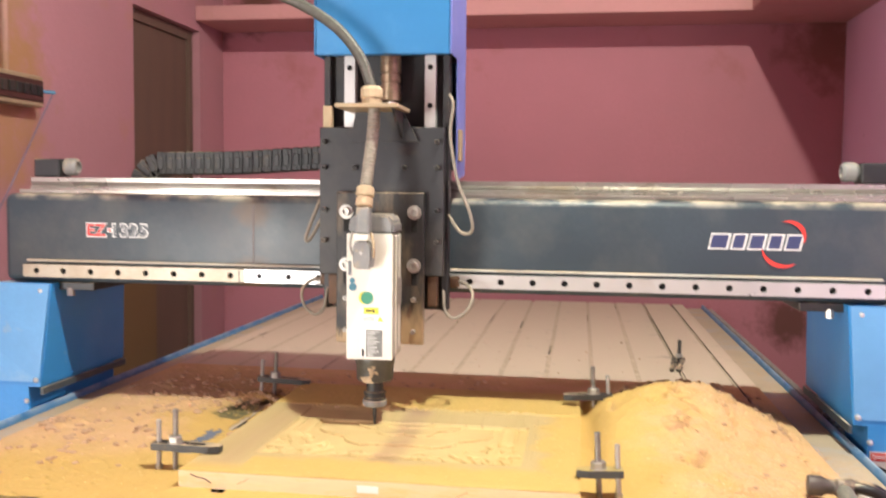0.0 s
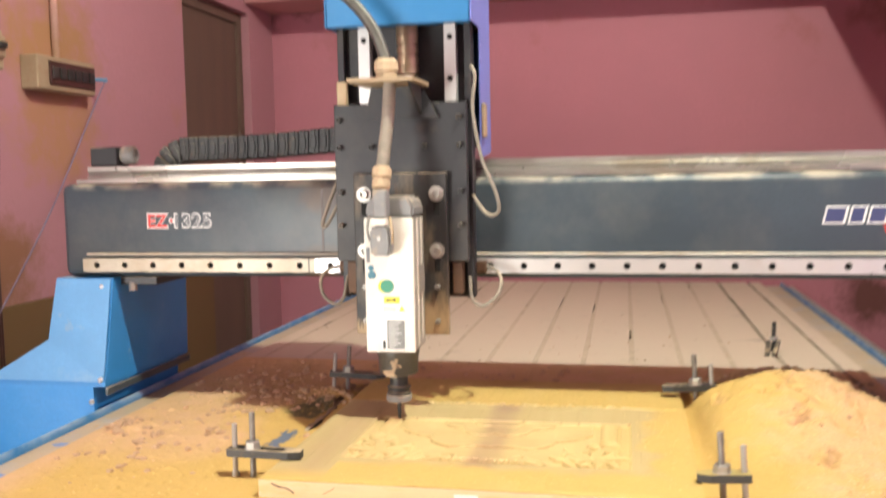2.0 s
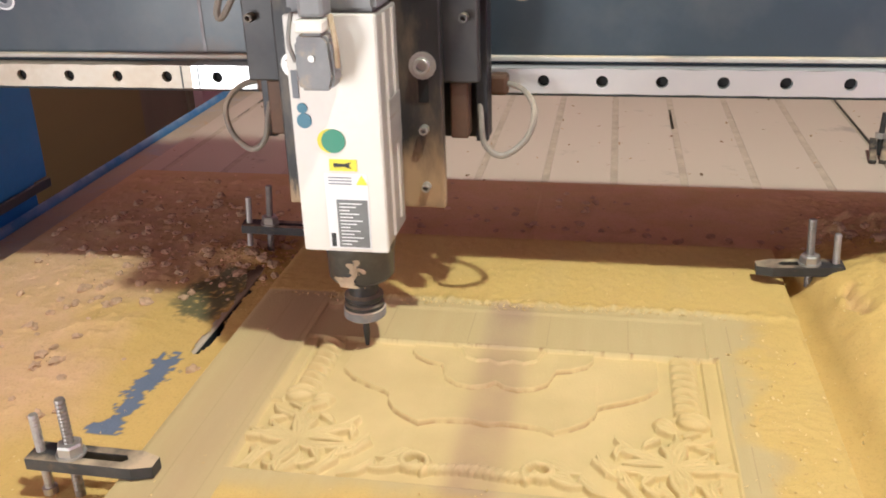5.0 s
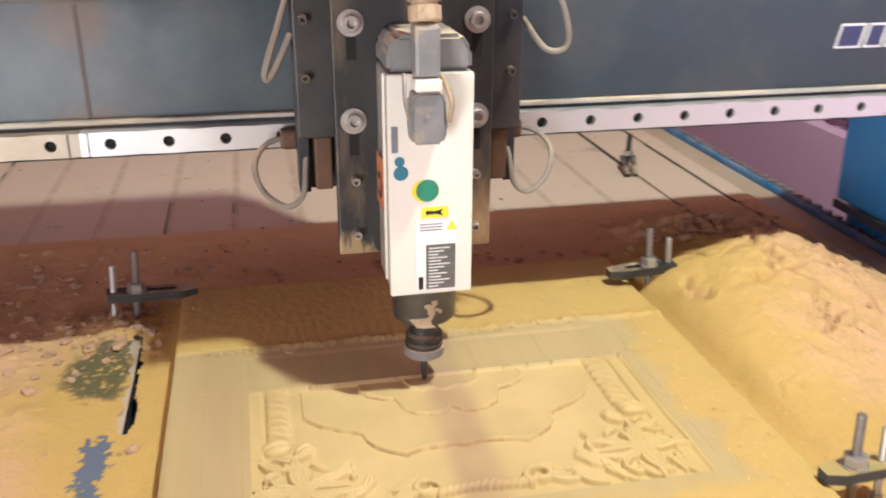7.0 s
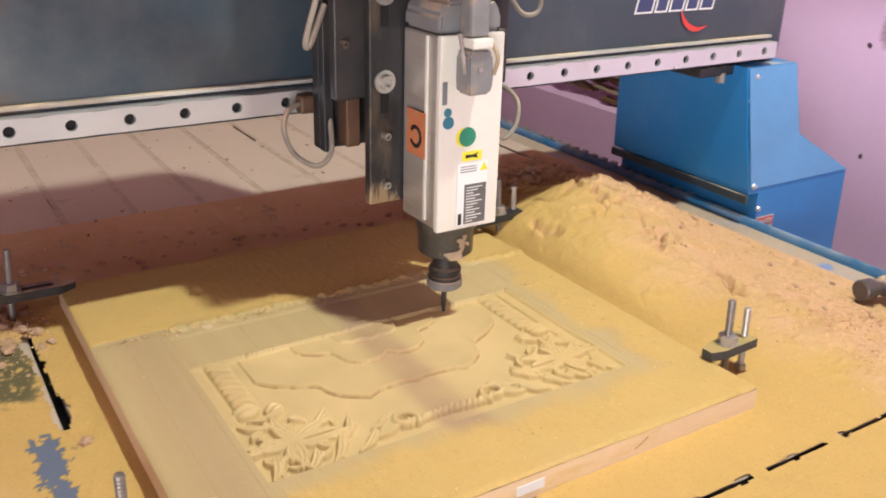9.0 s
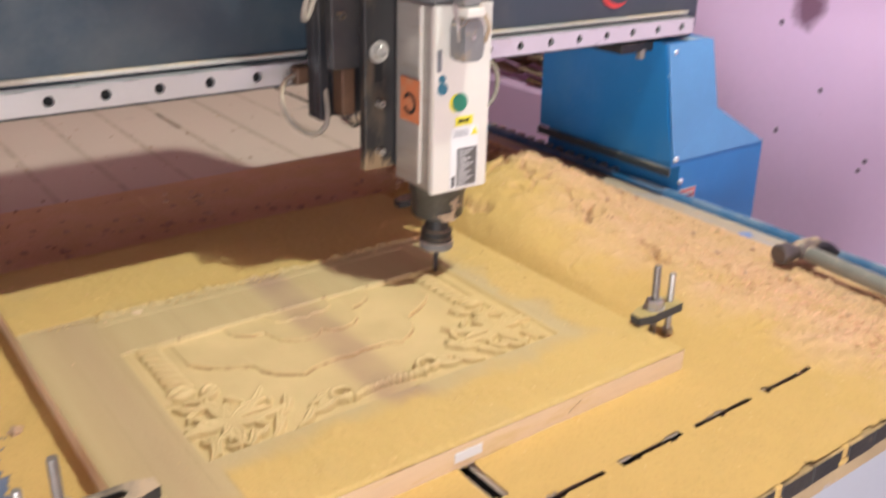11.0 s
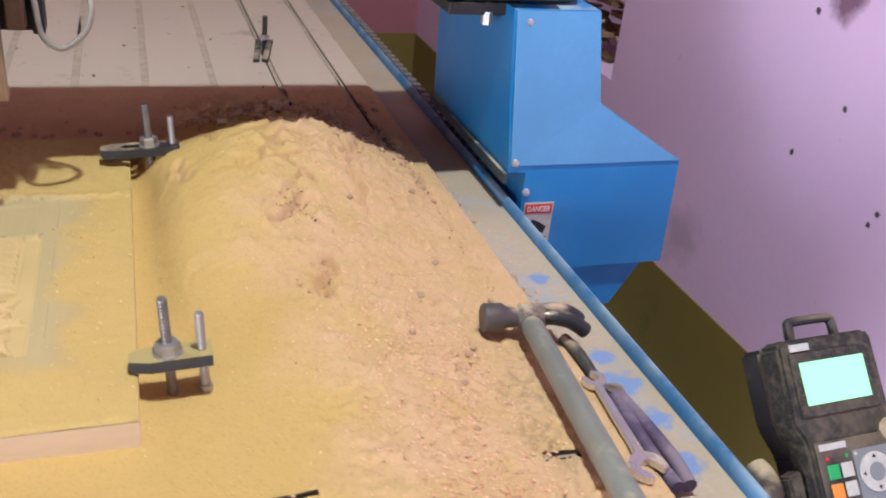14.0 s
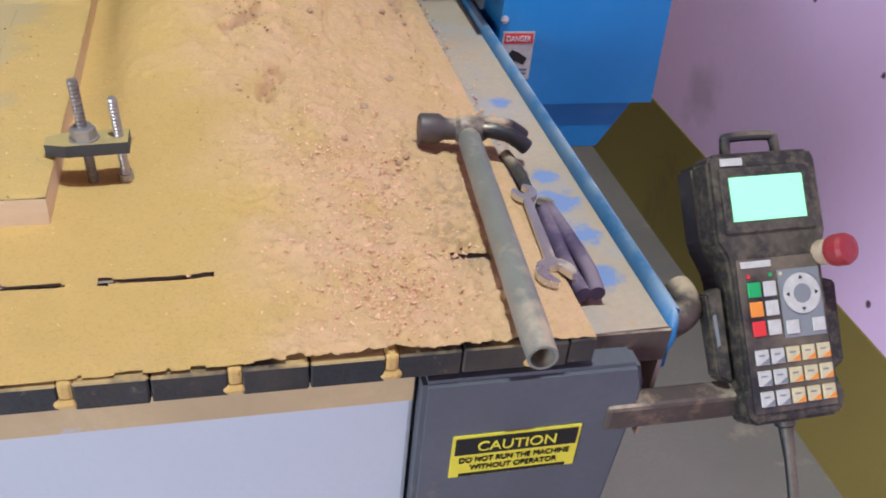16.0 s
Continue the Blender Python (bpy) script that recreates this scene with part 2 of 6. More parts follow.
M_cover = mat("charcoal_coat", (0.105, 0.11, 0.125), 0.55, var=0.2, scale=6, spots=[((0.30, 0.22, 0.12), 18, 0.68, 0.8)])
M_yellow = mat("yellow_label", (0.75, 0.66, 0.05), 0.5, var=0.06)
M_labelblk = mat("black_label_print", (0.012, 0.012, 0.012), 0.5, var=0.1)
M_red = mat("red_print", (0.62, 0.045, 0.04), 0.5, var=0.08)
M_whiteprint = mat("white_print", (0.75, 0.75, 0.74), 0.5, var=0.06)
M_greyprint = mat("grey_print", (0.17, 0.18, 0.195), 0.5, var=0.06)
M_navy = mat("navy_print", (0.04, 0.05, 0.13), 0.5, var=0.1)
M_greendot = mat("green_sticker", (0.02, 0.22, 0.13), 0.45, var=0.1)
M_bluedot = mat("blue_sticker", (0.03, 0.17, 0.24), 0.45, var=0.1)
M_orange = mat("orange_label", (0.52, 0.17, 0.07), 0.5, var=0.12, spots=[((0.40, 0.25, 0.15), 60, 0.5, 0.7)])
M_nameplate = mat("grey_nameplate", (0.16, 0.16, 0.155), 0.4, metal=0.4, var=0.15, scale=60)
M_rustiron = mat("rusty_iron", (0.105, 0.080, 0.068), 0.6, metal=0.4, var=0.25, scale=40, dust=0.3, spots=[((0.30, 0.20, 0.12), 50, 0.55, 0.75)])
M_hammer = mat("worn_hammer_iron", (0.125, 0.105, 0.098), 0.5, metal=0.5, var=0.25, scale=40, dust=0.12, spots=[((0.20, 0.14, 0.09), 50, 0.58, 0.78)])
M_claw = mat("dark_hammer_iron", (0.045, 0.045, 0.05), 0.45, metal=0.5, var=0.3, scale=40, dust=0.08)
M_stud = mat("dull_stud_steel", (0.22, 0.20, 0.185), 0.45, metal=0.5, var=0.2, scale=60, dust=0.2)
M_pipe = mat("galvanised_tube", (0.28, 0.28, 0.24), 0.5, metal=0.4, var=0.15, scale=25, dust=0.25, spots=[((0.36, 0.29, 0.19), 30, 0.6, 0.8)])
M_purple = mat("purple_grip", (0.085, 0.058, 0.115), 0.7, var=0.3, scale=40, dust=0.35, dustcol=(0.25, 0.19, 0.23))
M_screen = mat("lit_screen", (0.33, 0.80, 0.45), 0.3, var=0.03, emit=0.62)
M_keyW = mat("white_key", (0.52, 0.50, 0.46), 0.5, var=0.2, scale=120)
M_keyY = mat("cream_key", (0.56, 0.48, 0.28), 0.5, var=0.2, scale=120)
M_keyO = mat("orange_key", (0.75, 0.25, 0.03), 0.5, var=0.08)
M_keyG = mat("green_key", (0.02, 0.35, 0.10), 0.5, var=0.08)
M_keyR = mat("red_key", (0.65, 0.03, 0.03), 0.5, var=0.08)
M_keyN = mat("grey_key", (0.20, 0.21, 0.22), 0.5, var=0.08)
M_estop = mat("red_mushroom_button", (0.27, 0.022, 0.028), 0.42, var=0.12, dust=0.0)
M_pendant = mat("dusty_black_shell", (0.022, 0.020, 0.017), 0.6, var=0.35, scale=40, bump=0.3, dust=0.30, dustcol=(0.10, 0.082, 0.055), spots=[((0.095, 0.078, 0.052), 110, 0.46, 0.64), ((0.02, 0.018, 0.016), 160, 0.56, 0.66)])
M_ply = mat("plywood", (0.15, 0.085, 0.035), 0.7, var=0.12, scale=4, grain=(1, 0.3, 3))
M_greywire = mat("grey_violet_wire", (0.20, 0.15, 0.22), 0.6, var=0.15)
M_bluewire = mat("blue_wire", (0.10, 0.26, 0.42), 0.5, var=0.1)
M_rubbish = mat("offcut_wood", (0.30, 0.19, 0.11), 0.8, var=0.3, scale=20)


def toned(name, cols, rough, bump, fine, wood=False):
    """Sawdust and wood that mix by the mesh's own tone and bare layers."""
    m = bpy.data.materials.new(name)
    m.use_nodes = True
    n, l = m.node_tree.nodes, m.node_tree.links
    b = n["Principled BSDF"]
    b.inputs["Roughness"].default_value = rough
    tc = n.new("ShaderNodeTexCoord")

    def noise_at(s, d=6, stretch=None):
        t = n.new("ShaderNodeTexNoise")
        t.inputs["Scale"].default_value, t.inputs["Detail"].default_value, t.inputs["Roughness"].default_value = s, d, 0.65
        if stretch:
            mp = n.new("ShaderNodeMapping")
            mp.inputs["Scale"].default_value = stretch
            l.new(tc.outputs["Object"], mp.inputs[0])
            l.new(mp.outputs[0], t.inputs["Vector"])
        else:
            l.new(tc.outputs["Object"], t.inputs["Vector"])
        return t.outputs["Fac"]

    def mixed(fac, a, c):
        x = n.new("ShaderNodeMix")
        x.data_type = "RGBA"
        for i, v in ((6, a), (7, c)):
            if isinstance(v, tuple):
                x.inputs[i].default_value = (*v, 1)
            else:
                l.new(v, x.inputs[i])
        l.new(fac, x.inputs[0])
        return x.outputs[2]

    def ramp(v, lo, hi, a=0.0, c=1.0):
        r = n.new("ShaderNodeMapRange")
        for i, q in ((1, lo), (2, hi), (3, a), (4, c)):
            r.inputs[i].default_value = q
        l.new(v, r.inputs[0])
        return r.outputs[0]

    def layer(nm):
        a = n.new("ShaderNodeAttribute")
        a.attribute_name = nm
        return a.outputs["Fac"]

    grains, lumps = noise_at(fine, 3), noise_at(22)
    sawdust = mixed(layer("tone"), cols[0], cols[1])
    sawdust = mixed(ramp(lumps, 0.35, 0.75, 0, 0.55), sawdust, cols[2])
    sawdust = mixed(ramp(grains, 0.52, 0.75, 0, 0.34), sawdust, tuple(0.55 * q for q in cols[0]))
    if wood:
        fibre = noise_at(5, 5, (9, 0.6, 4))
        timber = mixed(ramp(fibre, 0.3, 0.7), cols[3], cols[4])
        timber = mixed(layer("fresh"), timber, cols[6])
        timber = mixed(layer("stripe"), timber, cols[5])
        # scorch marks together with painted shade under the petal lips
        timber = mixed(layer("burn_shade"), timber, cols[7])
    else:
        timber = mixed(layer("dark"), cols[3], cols[4])
    c = mixed(layer("bare"), sawdust, timber)
    l.new(c, b.inputs["Base Color"])
    bp = n.new("ShaderNodeBump")
    bp.inputs["Strength"].default_value, bp.inputs["Distance"].default_value = bump, 0.0025
    l.new(grains, bp.inputs["Height"])
    l.new(bp.outputs[0], b.inputs["Normal"])
    return m


YEL, PNK = (0.575, 0.372, 0.120), (0.63, 0.393, 0.230)
M_sawdust = toned("sawdust", [YEL, PNK, (0.53, 0.345, 0.115), (0.11, 0.145, 0.215), (0.045, 0.06, 0.035)], 0.95, 0.40, 300)
M_wood = toned("carved_board", [(0.59, 0.398, 0.13), PNK, (0.54, 0.35, 0.112), (0.505, 0.385, 0.19), (0.475, 0.352, 0.168), (0.30, 0.18, 0.135), (0.66, 0.495, 0.245), (0.24, 0.12, 0.045)], 0.75, 0.25, 380, wood=True)
M_glue = mat("glue_joint", (0.44, 0.325, 0.16), 0.8, var=0.1)
M_endgrain = mat("board_edge", (0.75, 0.57, 0.36), 0.8, var=0.12, scale=12, grain=(1, 1, 6), spots=[((0.62, 0.45, 0.2), 12, 0.5, 0.7)])

# ---- mesh helpers ----
BASES = {}


def thing(name, base, label, category, group="", kind=""):
    ob = new(name)
    ob.empty_display_size = 0.05
    ob.location = base
    BASES[ob.name] = Vector(base)
    return tagged(ob, label, category, group, kind)


def part(name, bm, material, parent=None, label="", smooth=0.0):
    """Links a bmesh, built in world places, as one mesh under its thing or part."""
    base = BASES.get(parent.name, Vector()) if parent else Vector()
    if isinstance(bm, bpy.types.Mesh):
        me = bm
        me.transform(Matrix.Translation(-base))
    else:
        bmesh.ops.translate(bm, verts=bm.verts, vec=-base)
        me = bpy.data.meshes.new(name)
        bm.to_mesh(me)
        bm.free()
    me.materials.clear()
    me.materials.append(material)
    if smooth:
        me.polygons.foreach_set("use_smooth", [True] * len(me.polygons))
        me.set_sharp_from_angle(angle=radians(smooth))
    ob = new(name, me)
    if parent:
        ob.parent = parent
        BASES[ob.name] = base
    return tagged(ob, label) if label else ob


def solo(name, bm, material, label, category, group="", kind="", smooth=0.0):
    return tagged(part(name, bm, material, None, "", smooth), label, category, group, kind)


def box(x0, x1, y0, y1, z0, z1, bevel=0.0, seg=2, bm=None):
    b = bmesh.new()
    bmesh.ops.create_cube(b, size=1.0, matrix=Matrix.Translation(((x0 + x1) / 2, (y0 + y1) / 2, (z0 + z1) / 2)) @ Matrix.Diagonal((x1 - x0, y1 - y0, z1 - z0, 1)))
    if bevel:
        bmesh.ops.bevel(b, geom=b.edges[:], offset=bevel, segments=seg, affect="EDGES", profile=0.5)
    return merged(bm, b) if bm else b


def merged(bm, *others):
    for o in others:
        me = bpy.data.meshes.new("tmp")
        o.to_mesh(me)
        o.free()
        bm.from_mesh(me)
        bpy.data.meshes.remove(me)
    return bm


def rod(p0, p1, r, seg=20, r2=None, bevel=0.0, bm=None):
    p0, p1 = Vector(p0), Vector(p1)
    b = bmesh.new()
    m = Matrix.Translation((p0 + p1) / 2) @ (p1 - p0).to_track_quat("Z", "Y").to_matrix().to_4x4()
    bmesh.ops.create_cone(b, cap_ends=True, segments=seg, radius1=r, radius2=r if r2 is None else r2, depth=(p1 - p0).length, matrix=m)
    if bevel:
        rim = [e for e in b.edges if any(len(f.verts) > 4 for f in e.link_faces)]
        bmesh.ops.bevel(b, geom=rim, offset=bevel, segments=2, affect="EDGES")
    return merged(bm, b) if bm else b


def lathe(profile, at, axis=(0, 0, 1), seg=28):
    """Turns rows of (radius, height) round an axis."""
    b = bmesh.new()
    m = Matrix.Translation(at) @ Vector(axis).to_track_quat("Z", "Y").to_matrix().to_4x4()
    rings = [[b.verts.new(m @ Vector((r * math.cos(2 * math.pi * k / seg), r * math.sin(2 * math.pi * k / seg), h))) for k in range(seg)] for r, h in profile]
    for a, c in zip(rings, rings[1:]):
        for k in range(seg):
            b.faces.new((a[k], a[(k + 1) % seg], c[(k + 1) % seg], c[k]))
    b.faces.new(list(reversed(rings[0])))
    b.faces.new(rings[-1])
    return b


def prism(outline, axis, lo, hi, bevel=0.0):
    """A closed outline in the two other axes, drawn out along one axis."""
    b = bmesh.new()

    def at(u, v, w):
        return {"x": (w, u, v), "y": (u, w, v), "z": (u, v, w)}[axis]
    f = b.faces.new([b.verts.new(at(u, v, lo)) for u, v in outline])
    out = bmesh.ops.extrude_face_region(b, geom=[f])
    d = {"x": (hi - lo, 0, 0), "y": (0, hi - lo, 0), "z": (0, 0, hi - lo)}[axis]
    bmesh.ops.translate(b, verts=[v for v in out["geom"] if isinstance(v, bmesh.types.BMVert)], vec=d)
    bmesh.ops.recalc_face_normals(b, faces=b.faces[:])
    if bevel:
        bmesh.ops.bevel(b, geom=b.edges[:], offset=bevel, segments=2, affect="EDGES")
    return b


def smooth_path(points, steps=10):
    p = [Vector(q) for q in points]
    p = [2 * p[0] - p[1], *p, 2 * p[-1] - p[-2]]
    out = []
    for a, b, c, d in zip(p, p[1:], p[2:], p[3:]):
        for k in range(steps):
            t = k / steps
            out.append(0.5 * (2 * b + (c - a) * t + (2 * a - 5 * b + 4 * c - d) * t * t + (3 * b - a - 3 * c + d) * t**3))
    return out + [p[-2]]


def hose(points, r, seg=10, steps=10, ripple=0.0):
    path = smooth_path(points, steps)
    b = bmesh.new()
    rings, side = [], Vector((0.3, 0.9, 0.2))
    for k, q in enumerate(path):
        along = (path[min(k + 1, len(path) - 1)] - path[max(k - 1, 0)]).normalized()
        side = (side - along * side.dot(along)).normalized()
        up = along.cross(side)
        rr = r * (1 + ripple * (1 if k % 2 else -1))
        rings.append([b.verts.new(q + rr * (math.cos(a) * side + math.sin(a) * up)) for a in [2 * math.pi * i / seg for i in range(seg)]])
    for a, c in zip(rings, rings[1:]):
        for i in range(seg):
            b.faces.new((a[i], a[(i + 1) % seg], c[(i + 1) % seg], c[i]))
    b.faces.new(list(reversed(rings[0])))
    b.faces.new(rings[-1])
    bmesh.ops.recalc_face_normals(b, faces=b.faces[:])
    return b


def words(text, height, m, depth=0.0004, width=None, spacing=1.0, bold=0.0):
    """Lettering as a mesh: its middle at m, reading along m's x, facing m's z."""
    cu = bpy.data.curves.new("t", "FONT")
    cu.body, cu.size, cu.extrude, cu.align_x, cu.align_y, cu.space_character = text, 1.0, depth, "CENTER", "CENTER", spacing
    cu.offset = bold
    ob = bpy.data.objects.new("t", cu)
    scene.collection.objects.link(ob)
    me = bpy.data.meshes.new_from_object(ob.evaluated_get(bpy.context.evaluated_depsgraph_get()))
    bpy.data.objects.remove(ob)
    bpy.data.curves.remove(cu)
    v = np.empty(len(me.vertices) * 3)
    me.vertices.foreach_get("co", v)
    v = v.reshape(-1, 3)
    lo, hi = v.min(0), v.max(0)
    v[:, :2] -= ((lo + hi) / 2)[:2]
    s = height / (hi[1] - lo[1])
    sx = width / (hi[0] - lo[0]) if width else s
    v[:, 0] *= sx
    v[:, 1] *= s
    me.vertices.foreach_set("co", v.ravel())
    me.transform(m)
    return me


FRONT = Matrix(((1, 0, 0, 0), (0, 0, -1, 0), (0, 1, 0, 0), (0, 0, 0, 1)))


def on_front(x, y, z):
    """A pose on a face that looks along -y."""
    return Matrix.Translation((x, y, z)) @ FRONT


def socket_bolt(r, at, axis=(0, -1, 0), washer=True):
    """Head, hexagon bore and washer in one mesh."""
    rows = ([(r * 1.55, 0), (r * 1.55, 0.0025)] if washer else []) + [(r, 0.0025 if washer else 0), (r, 0.009), (r * 0.9, 0.010), (r * 0.55, 0.010), (r * 0.5, 0.005)]
    return lathe(rows, at, axis, 16)


def smooth01(v, lo, hi):
    t = np.clip((v - lo) / (hi - lo), 0, 1)
    return t * t * (3 - 2 * t)


def fbm(x, y, scale, octaves=4, seed=0.0):
    """Fractal noise over arrays, about -1 to 1."""
    out = np.zeros(x.size)
    xf, yf = x.ravel() * scale, y.ravel() * scale
    for i in range(x.size):
        out[i] = noise.fractal((xf[i], yf[i], seed), 0.9, 2.1, octaves)
    return out.reshape(x.shape)


def sheet(name, x, y, z, keep, layers, material):
    """A height field as a mesh with named vertex layers; keep marks the cells that exist."""
    ny, nx = x.shape
    idx = np.arange(nx * ny).reshape(ny, nx)
    q = np.stack([idx[:-1, :-1], idx[:-1, 1:], idx[1:, 1:], idx[1:, :-1]], -1)[keep]
    me = bpy.data.meshes.new(name)
    me.from_pydata(np.stack([x, y, z], -1).reshape(-1, 3).tolist(), [], q.reshape(-1, 4).tolist())
    for nm, v in layers.items():
        a = me.attributes.new(nm, "FLOAT", "POINT")
        a.data.foreach_set("value", v.ravel().astype(np.float32))
    me.polygons.foreach_set("use_smooth", [True] * len(me.polygons))
    me.materials.append(material)
    return me

# ---- the room ----
XL, XR, YB, YF, HC = -1.43, 1.43, 2.50, -3.0, 3.05
FZ = 0.085


def wall(name, pieces, label, material=None):
    b = bmesh.new()
    for p in pieces:
        box(*p, bm=b)
    return solo(name, b, material or M_wall, label, "wall", kind="structure")


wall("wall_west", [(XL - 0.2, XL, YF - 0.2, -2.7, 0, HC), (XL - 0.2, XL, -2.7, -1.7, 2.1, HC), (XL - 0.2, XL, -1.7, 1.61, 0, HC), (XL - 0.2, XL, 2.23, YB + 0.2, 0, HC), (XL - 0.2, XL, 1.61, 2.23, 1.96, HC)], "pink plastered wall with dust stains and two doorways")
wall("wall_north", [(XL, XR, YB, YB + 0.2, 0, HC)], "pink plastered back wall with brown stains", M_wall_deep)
wall("wall_east", [(XR, XR + 0.3, YF - 0.2, 0.86, 0, HC), (XR, XR + 0.3, 1.5, YB + 0.2, 0, HC), (XR, XR + 0.3, 0.86, 1.5, 0, 0.68), (XR, XR + 0.3, 0.86, 1.5, 1.12, HC), (XR + 0.16, XR + 0.3, 0.86, 1.5, 0.68, 1.12)], "pink plastered wall, cool daylight in its lavender colour, with a niche full of rubbish", M_wall_daylit)
wall("wall_south", [(XL, XR, YF - 0.2, YF, 0, HC)], "plain unseen wall, darkened to cut bounced light", M_wall_rear)
solo("floor", box(XL - 0.2, XR + 0.3, YF - 0.2, YB + 0.2, -0.1, FZ), M_floor, "dusty grey cement floor", "floor", kind="structure")
solo("ground", box(-40, XL - 0.21, -30, 30, -0.14, 0.05), M_floor, "bare ground outside the doorway", "ground", kind="structure")
solo("ceiling", box(XL - 0.2, XR + 0.3, YF - 0.2, YB + 0.2, HC, HC + 0.1), M_ceil, "plain unseen ceiling, darkened to cut bounced light", "ceiling", kind="structure")
loft = bmesh.new()
for p in ((XL, XR, 2.18, YB, 2.0, 2.066), (0.975, XR, YF, 2.18, 2.0, 2.066)):
    box(*p, bevel=0.006, bm=loft)
solo("loft_slab", loft, M_loft, "pink painted concrete loft slab along two walls", "shelf", kind="structure")
dado = box(XR - 0.004, XR - 0.0005, YF, YB, FZ, 0.355)
box(XL, XR, YB - 0.004, YB - 0.0005, FZ, 0.355, bm=dado)
solo("dado", dado, M_dado, "khaki painted strip at the foot of the wall", "trim", kind="structure")
door = thing("door_1", (XL - 0.12, 1.88, 0), "closed plain brown wooden door in a deep opening", "door", kind="structure")
part("door_leaf", box(XL - 0.09, XL - 0.05, 1.61, 2.23, FZ, 1.96), M_door, door)
jamb = box(XL - 0.06, XL - 0.036, 1.61, 1.65, 0, 1.96, bevel=0.003)
box(XL - 0.06, XL - 0.036, 2.19, 2.23, 0, 1.96, bevel=0.003, bm=jamb)
box(XL - 0.06, XL - 0.036, 1.65, 2.19, 1.915, 1.96, bevel=0.003, bm=jamb)
part("door_frame", jamb, M_door, door)
ply = prism([(-0.62, FZ), (1.70, FZ), (1.72, 0.62), (1.72, 0.912), (-0.62, 0.905)], "x", XL + 0.012, XL + 0.03)
solo("plywood_sheet", ply, M_ply, "brown plywood sheet leaning against the pink wall", "plywood")
# switch gear on the west wall
board = thing("switch_board", (XL, 0.83, 1.485), "cream switch board with dark switches, thick with dust", "switch board")
part("case", box(XL, XL + 0.055, 0.650, 0.925, 1.497, 1.592, bevel=0.005), M_cream, board)
part("switch_panel", box(XL + 0.055, XL + 0.062, 0.698, 0.915, 1.512, 1.578, bevel=0.002), M_redbrown, board, "dark red switch panel")
for k in range(6):
    part("switch", box(XL + 0.062, XL + 0.068, 0.703 + 0.035 * k, 0.729 + 0.035 * k, 1.530, 1.562, bevel=0.002), M_blackp, board)
part("plug", rod((XL + 0.05, 0.915, 1.546), (XL + 0.075, 0.955, 1.546), 0.006), M_bluewire, board, "blue plug")
fuse = thing("fuse_box", (XL, 0.52, 1.53), "small cream fuse box with a black lever", "fuse box")
part("case", box(XL, XL + 0.07, 0.36, 0.495, 1.530, 1.630, bevel=0.005), M_cream, fuse)
part("breaker", box(XL + 0.07, XL + 0.084, 0.435, 0.485, 1.56, 1.612, bevel=0.002), M_cream, fuse, "cream breaker")
part("lever", box(XL + 0.08, XL + 0.10, 0.447, 0.474, 1.580, 1.596, bevel=0.003), M_blackp, fuse, "black lever")
jb = thing("junction_box", (XL, 0.82, 1.97), "dusty square junction box on the wall", "junction box")
part("case", box(XL, XL + 0.045, 0.775, 0.865, 1.97, 2.07, bevel=0.008), M_cream, jb)
part("cover", box(XL + 0.045, XL + 0.05, 0.783, 0.857, 1.978, 2.062, bevel=0.002), M_cream, jb)
for y, z0, z1, r in ((0.80, 1.592, 1.97, 0.011), (0.81, 2.07, HC, 0.011), (0.425, 1.63, HC, 0.013)):
    solo("conduit", rod((XL + r, y, z0), (XL + r, y, z1), r), M_wallconduit, "dusty cream cable conduit on the pink wall", "conduit", "wall conduits")
solo("thin_wire", hose([(XL + 0.072, 0.952, 1.546), (XL + 0.05, 0.925, 1.47), (XL + 0.03, 0.73, 1.18), (XL + 0.03, 0.53, 0.96), (XL + 0.035, 0.42, 0.86)], 0.0026), M_greywire, "thin violet grey wire hanging from the switch board", "wire")
for k in range(4):
    d = 0.012 * k
    solo("hanging_wire", hose([(XL + 0.03, 0.475 + d, 1.53), (XL + 0.025, 0.450 + d * 1.6, 1.3), (XL + 0.03, 0.465 + d * 0.4, 1.1), (XL + 0.03, 0.44 + d, 0.7)], 0.0035), M_redbrown, "brown dusty wire hanging below the fuse box", "wire", "fuse box wires")
solo("wall_wire", rod((0.85, YB - 0.003, 2.068), (0.86, YB - 0.003, HC), 0.002, 6), M_redbrown, "thin wire down the wall above the loft", "wire")
random.seed(4)
for k in range(24):
    y = random.uniform(0.95, 1.40)
    w, t = random.uniform(0.008, 0.022), random.uniform(0.004, 0.009)
    scrap = box(-w, w, -random.uniform(0.05, 0.09), random.uniform(0.05, 0.09), -t, t, bevel=0.002, seg=1)
    bmesh.ops.transform(scrap, verts=scrap.verts, matrix=pose(XR + random.uniform(0.05, 0.10), y, 0.688 + 0.0075 * k, random.uniform(-8, 8), random.uniform(-8, 8), random.uniform(-22, 22)))
    solo("wood_offcut", scrap, (M_rubbish, M_ply, M_beige)[k % 3], "dusty wood offcut in the pile in the wall niche", "offcut", "niche rubbish")

# ---- the machine table ----
TZ = 0.80
TOPX, YT0, YT1 = 0.714, -0.645, 2.02
SLOTS = [0.111 * k for k in range(-6, 7)]
table = thing("router_table", (0, 0.69, 0), "long machine table with slotted dark boards under sawdust", "machine table")
part("bed", box(-0.70, 0.70, YT0 + 0.02, YT1 - 0.01, 0.70, 0.772), M_cover, table, "dark bed under the boards")
part("apron", box(-0.705, 0.577, -0.634, -0.60, 0.22, 0.772, bevel=0.004), M_apron, table, "pale grey front apron")
